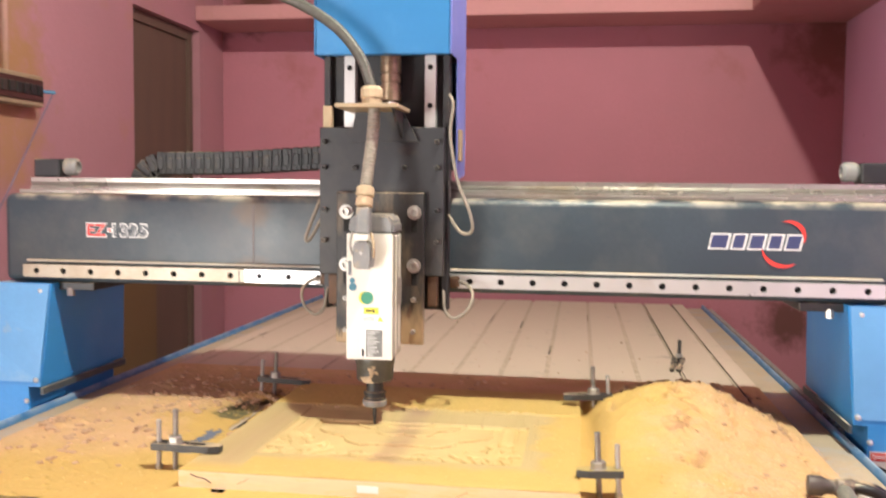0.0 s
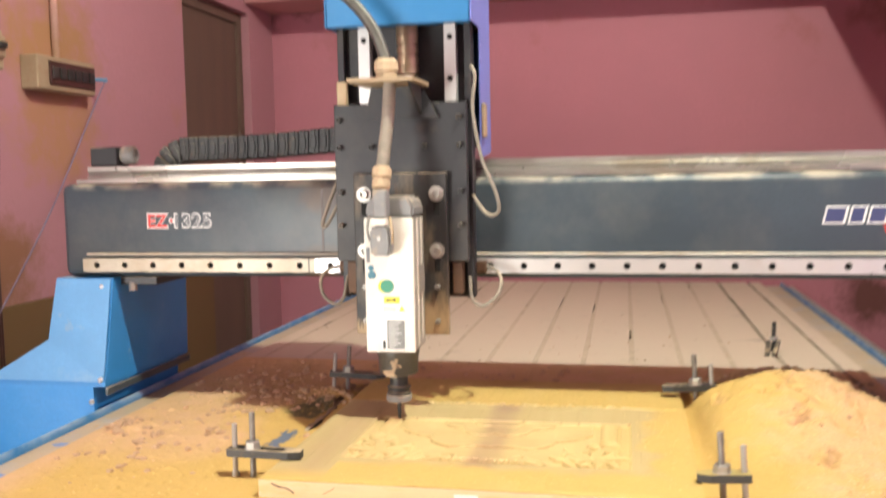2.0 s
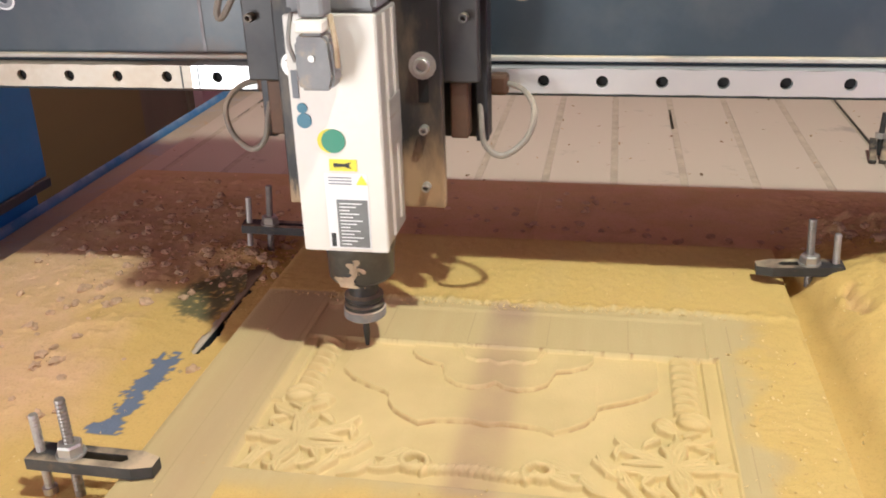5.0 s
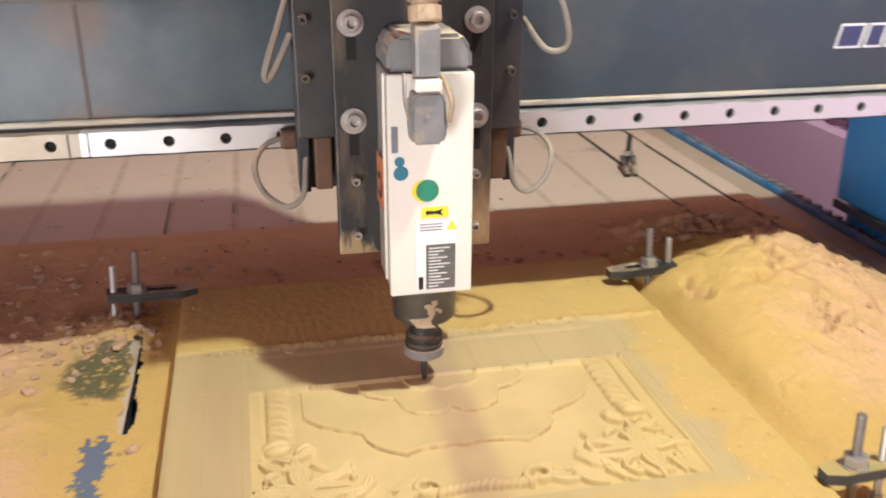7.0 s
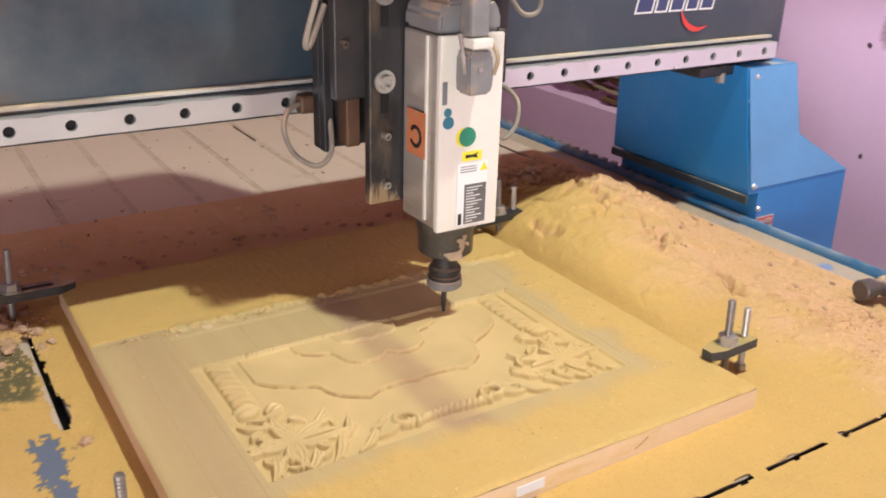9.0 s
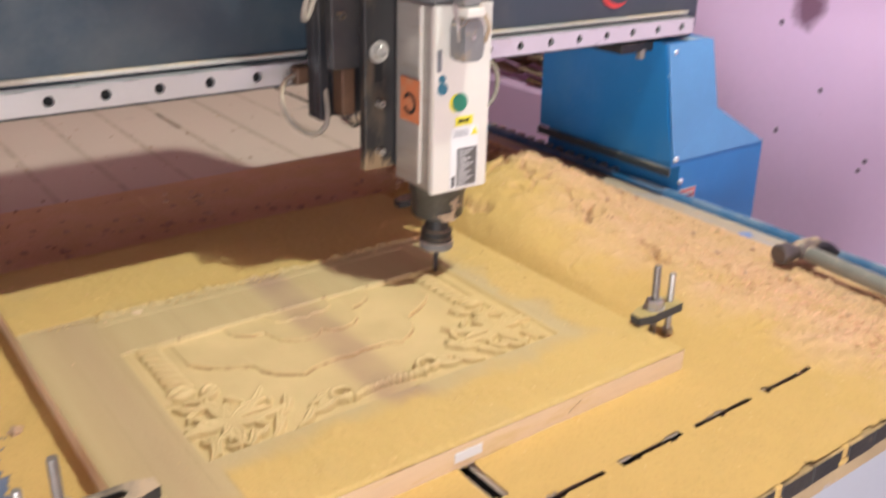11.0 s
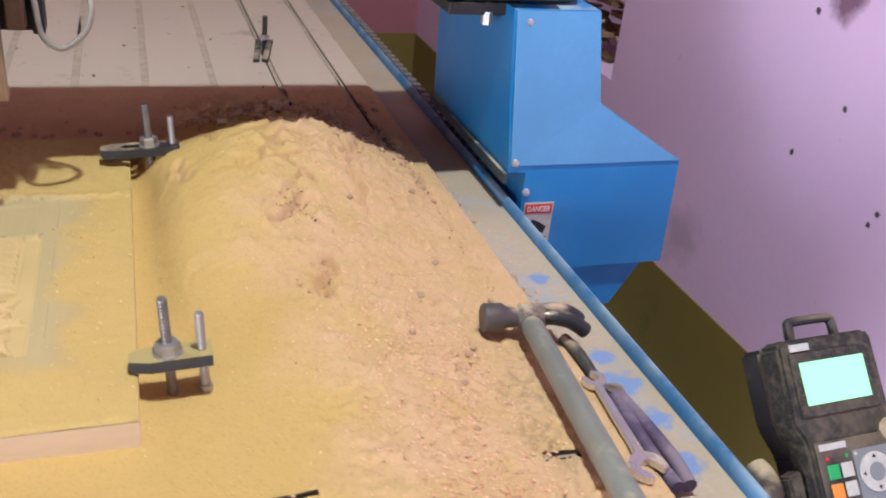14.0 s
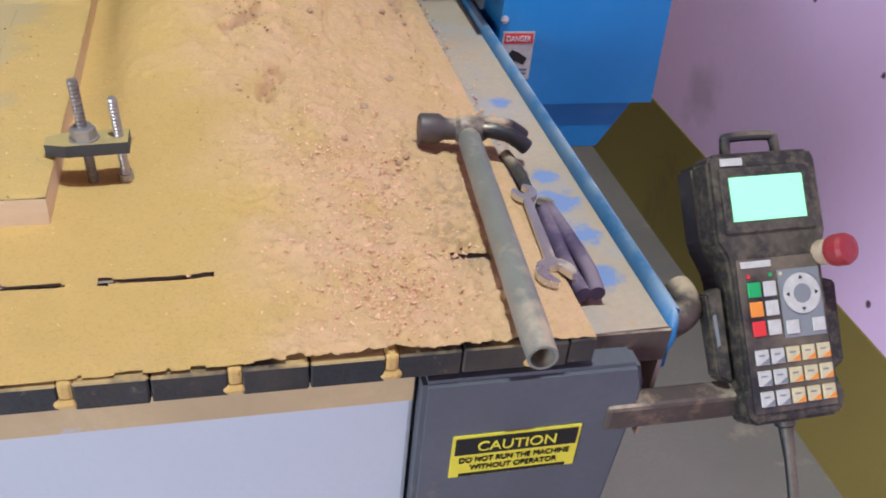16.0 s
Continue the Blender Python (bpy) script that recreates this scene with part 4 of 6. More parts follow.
for k in range(14):
    a = radians(40 + 280 * k / 13)
    box(-0.0442, -0.0437, -0.130 + 0.011 * math.cos(a) - 0.0022, -0.130 + 0.011 * math.cos(a) + 0.0022, 1.050 + CZ + 0.011 * math.sin(a) - 0.0022, 1.050 + CZ + 0.011 * math.sin(a) + 0.0022, bm=arrow)
part("turning_arrow", arrow, M_labelblk, spin)
part("rotation_label", box(0.0428, 0.0436, -0.150, -0.110, 1.040 + CZ, 1.088 + CZ), M_alu, spin)
# the plug on the spindle and its cable
conn = part("power_plug", prism([(-0.022, 1.108 + CZ), (0.006, 1.108 + CZ), (0.010, 1.120 + CZ), (0.008, 1.150 + CZ), (0.002, 1.157 + CZ), (-0.018, 1.157 + CZ), (-0.024, 1.150 + CZ), (-0.024, 1.118 + CZ)], "y", -0.203, -0.177, bevel=0.003), M_grey, spin, "grey power plug")
part("plug_lever", box(-0.021, 0.004, -0.207, -0.185, 1.1575 + CZ, 1.168 + CZ, bevel=0.002), M_white, conn)
part("plug_lever", hose([(-0.028, -0.190, 1.172 + CZ), (-0.029, -0.200, 1.150 + CZ), (-0.025, -0.198, 1.132 + CZ)], 0.002, 6), M_zinc, conn)
part("plug_lever", hose([(0.006, -0.190, 1.170 + CZ), (0.013, -0.202, 1.148 + CZ), (0.012, -0.198, 1.128 + CZ)], 0.0025, 6), M_beige, conn)
part("plug_screw", rod((-0.009, -0.2045, 1.136 + CZ), (-0.009, -0.2028, 1.136 + CZ), 0.003, 10), M_zinc, conn)
part("plug_neck", box(-0.020, 0.004, -0.200, -0.176, 1.1685 + CZ, 1.215 + CZ, bevel=0.004), M_grey, conn)
part("cable_gland", lathe([(0.013, 0), (0.015, 0.002), (0.015, 0.014), (0.012, 0.015), (0.012, 0.018), (0.016, 0.019), (0.016, 0.032), (0.012, 0.036)], (-0.008, -0.187, 1.2155 + CZ), (0.02, 0.25, 1), 12), M_beige, conn, "dusty cable gland")
part("lower_conduit", hose([(-0.007, -0.178, 1.25 + CZ), (-0.005, -0.165, 1.29 + CZ), (-0.001, -0.155, 1.34 + CZ), (0.001, -0.150, 1.388 + CZ)], 0.0105, 14, 14, 0.06), M_cable, car, "ribbed conduit, dusty")
part("conduit_bracket", box(-0.062, 0.048, -0.185, -0.0655, 1.386 + CZ, 1.393 + CZ, bevel=0.001), M_cream, car, "dusty bracket plate")
part("bracket_web", prism([(-0.060, 1.332 + CZ), (0.068, 1.332 + CZ), (0.040, 1.3855 + CZ), (-0.048, 1.3855 + CZ)], "y", -0.0890, -0.0812), M_black, car)
part("bracket_gusset", prism([(-0.175, 1.3855 + CZ), (-0.082, 1.3855 + CZ), (-0.082, 1.335 + CZ)], "x", 0.036, 0.040), M_black, car)
part("upper_gland", lathe([(0.018, 0), (0.018, 0.010), (0.0165, 0.011), (0.020, 0.012), (0.020, 0.026), (0.014, 0.032)], (-0.004, -0.150, 1.3935 + CZ), (0, 0, 1), 12), M_beige, car, "dusty cable gland")
part("conduit", hose([(-0.004, -0.150, 1.42), (-0.009, -0.148, 1.44), (-0.027, -0.145, 1.483), (-0.070, -0.142, 1.534), (-0.136, -0.140, 1.576), (-0.213, -0.140, 1.609), (-0.280, -0.140, 1.641), (-0.296, -0.139, 1.679), (-0.272, -0.132, 1.726), (-0.234, -0.12, 1.762), (-0.17, -0.09, 1.82), (-0.085, -0.05, 1.86), (-0.025, -0.015, 1.835), (-0.006, 0.0, 1.79), (0.003, 0.0, 1.74)], 0.0098, 14, 12, 0.03), M_conduit, car, "grey conduit that loops over the cover")
part("cover_gland", lathe([(0.015, 0), (0.015, 0.012), (0.012, 0.013), (0.016, 0.016), (0.016, 0.028)], (0.003, 0.0, 1.712 + CZ), (0, 0, 1), 12), M_zinc, car)
# blue motor cover, open below
side = [(-0.100, 1.488 + CZ), (-0.100, 1.692 + CZ), (-0.082, 1.712 + CZ), (0.075, 1.706 + CZ), (0.100, 1.62 + CZ), (0.104, 1.275 + CZ), (-0.015, 1.262 + CZ), (-0.015, 1.488 + CZ)]
cov = part("motor_cover", prism([(-0.100, 1.488 + CZ), (-0.100, 1.692 + CZ), (-0.082, 1.712 + CZ), (-0.082, 1.488 + CZ)], "x", -0.1205, 0.1255, bevel=0.002), M_blue, car, "blue sheet cover over the lift motor")
part("cover_side", prism(side, "x", 0.1262, 0.1292, bevel=0.001), M_cover_sheen, cov, "blue side sheet with the wall's violet reflection in its colour")
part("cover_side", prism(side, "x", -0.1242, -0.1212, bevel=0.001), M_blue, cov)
part("cover_top", prism([(-0.0815, 1.702 + CZ), (-0.0815, 1.7125 + CZ), (0.075, 1.7065 + CZ), (0.100, 1.62 + CZ), (0.100, 1.29 + CZ), (0.096, 1.29 + CZ), (0.096, 1.61 + CZ), (0.072, 1.700 + CZ)], "x", -0.1205, 0.1255), M_blue, cov)
part("motor", box(-0.040, 0.030, -0.078, -0.010, 1.506 + CZ, 1.65 + CZ, bevel=0.004), M_blackp, car)
part("motor_plate", box(-0.1185, 0.1235, -0.081, 0.06, 1.4935 + CZ, 1.505 + CZ, bevel=0.001), M_black, car)
part("switch_cover", box(0.1296, 0.136, -0.010, 0.018, 1.30 + CZ, 1.36 + CZ, bevel=0.002), M_cream, car)
part("sensor_loop", hose([(0.120, -0.06, 1.42 + CZ), (0.128, -0.066, 1.40 + CZ), (0.124, -0.070, 1.345 + CZ), (0.138, -0.072, 1.265 + CZ), (0.162, -0.075, 1.205 + CZ), (0.166, -0.072, 1.172 + CZ), (0.145, -0.066, 1.168 + CZ), (0.120, -0.060, 1.20 + CZ)], 0.0031, 8), M_cable, car, "looped sensor cable")
part("sensor_loop", hose([(-0.119, -0.055, 1.235 + CZ), (-0.132, -0.066, 1.20 + CZ), (-0.148, -0.070, 1.155 + CZ), (-0.142, -0.068, 1.15 + CZ), (-0.12, -0.06, 1.19 + CZ)], 0.0035, 8), M_cable, car, "looped sensor cable")
for s in (-1, 1):
    part("lower_loop", hose([(s * 0.108, -0.030, 1.083 + CZ), (s * 0.112, -0.052, 1.050 + CZ), (s * 0.117, -0.060, 1.020 + CZ), (s * 0.135, -0.058, 1.008 + CZ), (s * 0.158, -0.050, 1.024 + CZ), (s * 0.165, -0.04, 1.050 + CZ), (s * 0.152, -0.025, 1.068 + CZ), (s * 0.124, -0.012, 1.074 + CZ)], 0.0032, 8), M_cable, car, "grey cable loop by the rail")
    part("loop_clip", box(*sorted((s * 0.116, s * 0.136)), -0.022, -0.004, 1.060 + CZ, 1.082 + CZ, bevel=0.004), M_copper, car)

# ---- cable chain on top of the beam ----
chain = thing("cable_chain", (-0.35, 0.12, 1.26), "black segmented cable chain, dusty, lying over the beam", "cable chain")
LINK = None
for k in range(27):
    s = 0.022 * k
    if k < 22:
        p, a = (-0.10 - s, 0.19, 1.308 + GZ - 0.0008 * k + 0.002 * math.sin(k * 0.35)), 2.0
    else:
        u = (k - 21) * 22
        p, a = (-0.562 - 0.05 * math.sin(radians(u)), 0.19, 1.241 + GZ + 0.05 * math.cos(radians(u))), -u
    b = box(-0.0112, 0.0112, -0.0285, 0.0285, -0.0245, 0.0245, bevel=0.002, seg=1)
    box(-0.0035, 0.0035, -0.0295, 0.0295, -0.0253, 0.0253, bevel=0.002, seg=1, bm=b)
    box(-0.0075, 0.006, -0.0305, -0.027, -0.014, 0.012, bevel=0.002, seg=1, bm=b)
    bmesh.ops.transform(b, verts=b.verts, matrix=pose(*p, 0, a, 0))
    part("link", b, M_blackp, chain)

# ---- the carved board ----
BX0, BX1, BY0, BY1, BT = -0.287, 0.305, -0.461, 0.153, 0.832
CX0, CX1, CY0, CY1 = -0.206, 0.216, -0.356, -0.127


def polyline(x, pts):
    px, py = zip(*pts)
    return np.interp(x, px, py)


def mirrored(half, mid=0.002):
    """A line over the left half, continued by its mirror image."""
    return half + [(2 * mid - u, v) for u, v in reversed(half)]


PETAL_OUTER = mirrored([(-0.152, -0.182), (-0.138, -0.197), (-0.120, -0.208), (-0.102, -0.216), (-0.096, -0.221), (-0.094, -0.233), (-0.086, -0.246), (-0.074, -0.255), (-0.059, -0.264), (-0.046, -0.258), (-0.030, -0.2555), (-0.012, -0.2545), (0.000, -0.2580)])
PETAL_INNER = mirrored([(-0.090, -0.140), (-0.084, -0.150), (-0.070, -0.159), (-0.055, -0.163), (-0.052, -0.172), (-0.048, -0.187), (-0.036, -0.197), (-0.020, -0.201), (-0.006, -0.197), (0.001, -0.190)])
PETAL_CORE = mirrored([(-0.040, -0.130), (-0.034, -0.146), (-0.022, -0.153), (-0.010, -0.150), (0.000, -0.156)])


def carving(x, y):
    """Relief of the cut field, from its floor up."""
    floor = -0.0085
    h = np.full(x.shape, floor)

    def bump(cx, cy, a, b, ang, hh, crease=0.0):
        c, s = math.cos(ang), math.sin(ang)
        u, v = ((x - cx) * c + (y - cy) * s) / a, (-(x - cx) * s + (y - cy) * c) / b
        r2 = u * u + v * v
        top = hh * np.sqrt(np.clip(1 - r2, 0, 1)) * (1 - crease * np.exp(-(v / 0.25) ** 2))
        return np.where(r2 < 1, floor + top, -1)

    # hollow petals, highest at their lips
    for pts, lift in ((PETAL_OUTER, 0.0046), (PETAL_INNER, 0.0040), (PETAL_CORE, 0.0030)):
        e = y - polyline(x, pts)
        inside = (x > pts[0][0]) & (x < pts[-1][0])
        h = h + np.where(inside, lift * smooth01(e, -0.0008, 0.0008) * (0.25 + 0.75 * np.exp(-np.clip(e, 0, 1) / 0.022)), 0)
    # twisted columns with a volute at their foot
    for cx in (-0.177, 0.181):
        d = (x - cx) / 0.0130
        col = 0.0085 * np.sqrt(np.clip(1 - d * d, 0, 1)) * (0.70 + 0.30 * np.sin(2 * math.pi * (y / 0.0135 + d * 0.42)))
        h = np.where((np.abs(d) < 1) & (y > -0.222), np.maximum(h, floor + col), h)
    # sunk fillets beside the columns
    h = np.where(x > 0.199, np.where(x > 0.213, -0.0020, -0.0060), h)
    h = np.where((x < -0.194) & (y > -0.245), -0.0050, h)
    rng = random.Random(7)
    leaves = []

    def leaf(cx, cy, ang, length, width, curl, hh=0.0092):
        """A curling, round-ended leaf with a shallow midrib, mirrored on the other side."""
        nonlocal h
        for side in (1, -1):
            px = cx if side > 0 else 0.004 - cx
            pa = ang if side > 0 else math.pi - ang
            c, sn = math.cos(pa), math.sin(pa)
            u = ((x - px) * c + (y - cy) * sn) / length
            v = -(x - px) * sn + (y - cy) * c - side * curl * length * np.clip(u, 0, 1.2) ** 2
            on = (u > 0) & (u < 1)
            uc = np.clip(u, 0.001, 0.999)
            w = width * np.where(uc < 0.66, 0.30 + 0.70 * np.sin(math.pi / 2 * np.clip(uc / 0.66, 0, 1)) ** 1.5, np.sqrt(np.clip(1 - ((uc - 0.66) / 0.34) ** 2, 0, 1)))
            q = np.abs(v) / np.maximum(w, 1e-5)
            top = hh * (0.55 + 0.45 * uc) * np.sqrt(np.clip(1 - q ** 2, 0, 1)) * (1 - 0.30 * np.exp(-(q / 0.35) ** 2))
            h = np.maximum(h, np.where(on & (q < 1), floor + top, -1))

    # the corner spray, then a scroll that runs towards the middle
    for k, (a, n) in enumerate(((10, 1.30), (48, 1.0), (84, 0.90), (122, 1.0), (160, 1.05), (200, 1.0), (240, 1.1), (284, 1.0), (326, 1.2))):
        leaf(-0.160, -0.302, radians(a), 0.042 * n, 0.0072, 0.5 * (-1) ** k)
        leaf(-0.160, -0.302, radians(a + 17), 0.029 * n, 0.0062, -0.55 * (-1) ** k, 0.0084)
        tip = 0.036 * n
        leaf(-0.160 + tip * math.cos(radians(a)), -0.302 + tip * math.sin(radians(a)), radians(a + 65), 0.016, 0.0055, 0.5, 0.0086)
    for px, py, a, n in ((-0.200, -0.350, 40, 0.030), (-0.168, -0.352, 25, 0.030), (-0.140, -0.350, 30, 0.034), (-0.112, -0.346, 10, 0.032), (-0.118, -0.322, 30, 0.034), (-0.092, -0.332, -18, 0.032), (-0.086, -0.318, -10, 0.030), (-0.198, -0.252, -62, 0.030), (-0.176, -0.250, -20, 0.026)):
        leaf(px, py, radians(a), n, 0.0062, 0.5)
        leaf(px + 0.012, py + 0.004, radians(a + 55), 0.6 * n, 0.0052, -0.5, 0.0082)
    leaves.append((-0.181, -0.231, 0.0155, 0.0130, 0.2, 0.0100, 0.35))
    leaves.append((-0.155, -0.239, 0.0110, 0.0090, 0.5, 0.0088, 0.3))
    for k in range(22):
        a, r = 0.30 * k - 0.6, 0.0150 - 0.0005 * k
        leaves.append((-0.052 + r * math.cos(a), -0.324 + r * math.sin(a), 0.0060, 0.0040, a + 1.57, 0.0088, 0))
    for cx, cy, a, b, ang, hh, cr in leaves:
        h = np.maximum(h, bump(cx, cy, a, b, ang, hh, cr))
        h = np.maximum(h, bump(0.004 - cx, cy, a, b, math.pi - ang, hh, cr))
    # twisted band along the foot
    for k in range(15):
        h = np.maximum(h, bump(-0.045 + 0.0067 * k, -0.327 - 0.002 * math.cos(0.5 * k), 0.0085, 0.0044, 0.8, 0.0078, 0.0))
    return h


gx, gy = np.meshgrid(np.concatenate([np.linspace(BX0, CX0 - 0.004, 24), np.linspace(CX0 - 0.002, CX1 + 0.002, 500), np.linspace(CX1 + 0.004, BX1, 26)]), np.concatenate([np.linspace(BY0, CY0 - 0.004, 30), np.linspace(CY0 - 0.002, CY1 + 0.003, 290), np.linspace(CY1 + 0.005, BY1, 100)]))
ny, nx = gx.shape
rough_edge = 0.0035 * fbm(gx, gy, 45, 3, 3.1)
blot, grit = fbm(gx, gy, 14, 4, 9.0), fbm(gx, gy, 110, 3, 5.0)
cut = (gx > CX0) & (gx < CX1) & (gy > CY0) & (gy < CY1 + 0.2 * rough_edge)
dusty = np.maximum.reduce([smooth01(gy + rough_edge * 2, -0.040, -0.030), smooth01(-gy + 0.02 * blot, 0.352, 0.40), smooth01(gx + 0.03 * blot, 0.222, 0.262)])
dusty = np.clip(dusty * (0.9 + 0.25 * blot), 0, 1) * np.where((gx < -0.20) & (gy < -0.03), smooth01(-gy, 0.40, 0.46), 1)
hz = dusty * (0.0011 + 0.0008 * grit) + 0.0025 * np.exp(-((gy + 0.034 + rough_edge) / 0.006) ** 2) * (gx > -0.20) * (1 + grit)
hz = np.where(cut, carving(gx, gy), hz)
hz = np.where((gx > CX0) & (gx < CX1 - 0.01) & (gy >= CY1) & (gy < -0.055), hz - 0.0012, hz)
hz = hz + np.where(cut, smooth01(gx + 0.04 * blot, 0.10, 0.20) * smooth01(-gy, 0.25, 0.30) * 0.0022, 0)
edge = np.minimum.reduce([gx - BX0, BX1 - gx, gy - BY0, BY1 - gy])
hz = hz - 0.0018 * np.exp(-edge / 0.0025)
bare = 1 - np.clip(np.where(cut, 0.25 * smooth01(gx + 0.04 * blot, 0.10, 0.20) + 0.15, dusty * 1.15), 0, 1)
stripe = np.exp(-((gx - 0.005 - 0.01 * gy) / 0.026) ** 4) * 0.75 * (0.8 + 0.4 * blot) + 0.25 * np.exp(-((gx + 0.235) / 0.03) ** 2) + 0.20 * np.exp(-((gx - 0.27) / 0.02) ** 2)
# scorched cut edges, plus shade painted along the foot of each petal lip
scorch_shade = np.zeros(gx.shape)
for pts in (PETAL_OUTER, PETAL_INNER):
    e = gy - polyline(gx, pts)
    scorch_shade = np.maximum(scorch_shade, np.exp(-((e + 0.0013) / 0.0012) ** 2) * (gx > pts[0][0]) * (gx < pts[-1][0]) * np.clip(0.62 + 1.0 * blot + 1.0 * grit, 0.15, 1))
scorch_shade = np.maximum(scorch_shade, np.exp(-((gy - CY1 - 0.001) / 0.0014) ** 2) * (gx > CX0) * (gx < CX1) * np.clip(2.6 * grit - 0.6, 0, 1))
fresh = np.where(cut, 0.6 + 0.4 * blot, 0)
board_thing = thing("carved_board", (0, -0.15, 0.8045), "pale glued wood board with a half-cut floral carving, clamped down", "wood board")
top = sheet("carved_face", gx, gy, BT + hz, np.ones((ny - 1, nx - 1), bool), {"tone": np.zeros(gx.shape) + 0.1 * blot, "bare": bare, "stripe": np.clip(stripe * 0.95, 0, 1), "fresh": np.clip(fresh, 0, 1), "burn_shade": np.clip(scorch_shade * 0.9, 0, 1)}, M_wood)
part("carved_face", top, M_wood, board_thing, "carved and dusty upper face")
body = bmesh.new()
zb = 0.8045
ring = [(BX0, BY0), (BX1, BY0), (BX1, BY1), (BX0, BY1)]
lo = [body.verts.new((u, v, zb)) for u, v in ring]
hi = [body.verts.new((u, v, BT - 0.0016)) for u, v in ring]
for k in range(4):
    j = (k + 1) % 4
    body.faces.new((lo[k], lo[j], hi[j], hi[k]))
body.faces.new(list(reversed(lo)))
part("board_edge", body, M_endgrain, board_thing, "pinkish sawn edge")
part("edge_mark", box(-0.014, 0.018, BY0 - 0.0012, BY0 - 0.0002, 0.813, 0.8235, bevel=0.0003, seg=1), M_whiteprint, board_thing, "white paint mark")
crack = hose([(-0.268, BY0 - 0.0002, 0.8255), (-0.258, BY0 - 0.0002, 0.8215), (-0.246, BY0 - 0.0002, 0.8195), (-0.236, BY0 - 0.0002, 0.8135)], 0.0009, 6, 6)
part("edge_crack", crack, M_redbrown, board_thing, "dark crack in the sawn edge")
for x in (-0.195, 0.13):
    part("edge_crack", hose([(x, BY0 - 0.0001, 0.8145), (x + 0.008, BY0 - 0.0001, 0.8180), (x + 0.017, BY0 - 0.0001, 0.8235)], 0.0005, 6, 5), M_rubbish, board_thing)
for x, y0, y1 in ((-0.250, -0.42, -0.04), (-0.2135, -0.40, -0.045), (-0.125, -0.120, -0.050), (-0.036, -0.122, -0.048), (0.046, -0.122, -0.050), (0.128, -0.120, -0.052), (0.2285, -0.33, -0.06)):
    part("glue_line", box(x - 0.0005, x + 0.0005, y0, y1, BT - 0.0025, BT + (0.0002 if abs(x) > 0.2 else -0.0010)), M_glue, board_thing)
for x, y in ((-0.158, -0.045),):
    part("knot", rod((x, y, BT - 0.001), (x, y, BT + 0.0010), 0.006, 12), M_endgrain, board_thing)

# ---- sawdust over the table ----
DS = 0.0026
sx, sy = np.meshgrid(np.arange(-TOPX, TOPX + 0.001, DS), np.arange(YT0 + 0.002, 0.46, DS))
n1, n2, n3 = fbm(sx, sy, 6, 4, 1.0), fbm(sx, sy, 28, 4, 2.0), fbm(sx, sy, 150, 3, 4.0)
heap = 0.076 * np.exp(-(((sx - 0.462) / 0.142) ** 2 + ((sy - 0.045) / 0.165) ** 2) ** 0.95)
heap += 0.022 * np.exp(-((sx - 0.58) / 0.07) ** 2 - ((sy - 0.02) / 0.14) ** 2)
heap += 0.030 * np.exp(-((sx - 0.44) / 0.14) ** 2 - ((sy + 0.16) / 0.17) ** 2)
heap += 0.012 * np.exp(-((sx - 0.55) / 0.09) ** 2 - ((sy + 0.40) / 0.16) ** 2)
heap *= 1 + 0.12 * n1 + 0.012 * n2
near = np.maximum.reduce([BX0 - sx, sx - BX1, BY0 - sy, sy - BY1])
bank = 0.007 * np.exp(-np.clip(near, 0, 1) / 0.02)
heap = heap * smooth01(sx, BX1 - 0.005, BX1 + 0.060 - 0.035 * smooth01(sy, 0.0, 0.10)) + np.where(sx > 0, 0.003 * np.exp(-np.clip(sx - BX1, 0, 1) / 0.03) * smooth01(sy, -0.40, -0.1), 0)
for px, py, ph, pw in ((-0.66, -0.16, 0.012, 0.03), (-0.36, 0.10, 0.012, 0.035), (-0.42, 0.13, 0.008, 0.03), (-0.60, 0.20, 0.006, 0.03), (-0.55, 0.05, 0.004, 0.06), (-0.47, -0.07, 0.004, 0.05), (0.50, 0.24, 0.022, 0.055), (0.58, 0.20, 0.016, 0.045), (0.42, 0.27, 0.012, 0.05)):
    heap += ph * np.exp(-(((sx - px) ** 2 + (sy - py) ** 2) / pw**2)) * (1 + 0.8 * n2)
dz = 0.0022 + 0.0010 * n1 + 0.0010 * n2 + 0.0004 * n3 + heap + 0.5 * bank + np.clip(heap, 0, 0.05) * 0.016 * n3
ridge = np.abs(fbm(sx, sy, 8.5, 3, 17.0))
crevice = np.exp(-(ridge / 0.045) ** 2) * smooth01(heap, 0.012, 0.05) * smooth01(fbm(sx, sy, 5, 2, 23.0), 0.0, 0.4)
for ax_, ay_, bx_, by_ in ((0.450, -0.170, 0.505, -0.105), (0.488, -0.290, 0.504, -0.215), (0.36, 0.02, 0.37, -0.05), (0.56, -0.02, 0.60, 0.05)):
    ln = math.hypot(bx_ - ax_, by_ - ay_)
    ux, uy = (bx_ - ax_) / ln, (by_ - ay_) / ln
    along = (sx - ax_) * ux + (sy - ay_) * uy
    across = -(sx - ax_) * uy + (sy - ay_) * ux + 0.010 * n2
    crevice = np.maximum(crevice, 1.25 * np.exp(-(across / 0.006) ** 2) * smooth01(along, 0, 0.012) * smooth01(ln - along, 0, 0.012) * (0.8 + 0.5 * n3))
clods = np.clip(fbm(sx, sy, 60, 3, 31.0) - 0.25, 0, 1) * (0.15 + smooth01(sx, 0.40, 0.55) + smooth01(-sx, 0.35, 0.5))
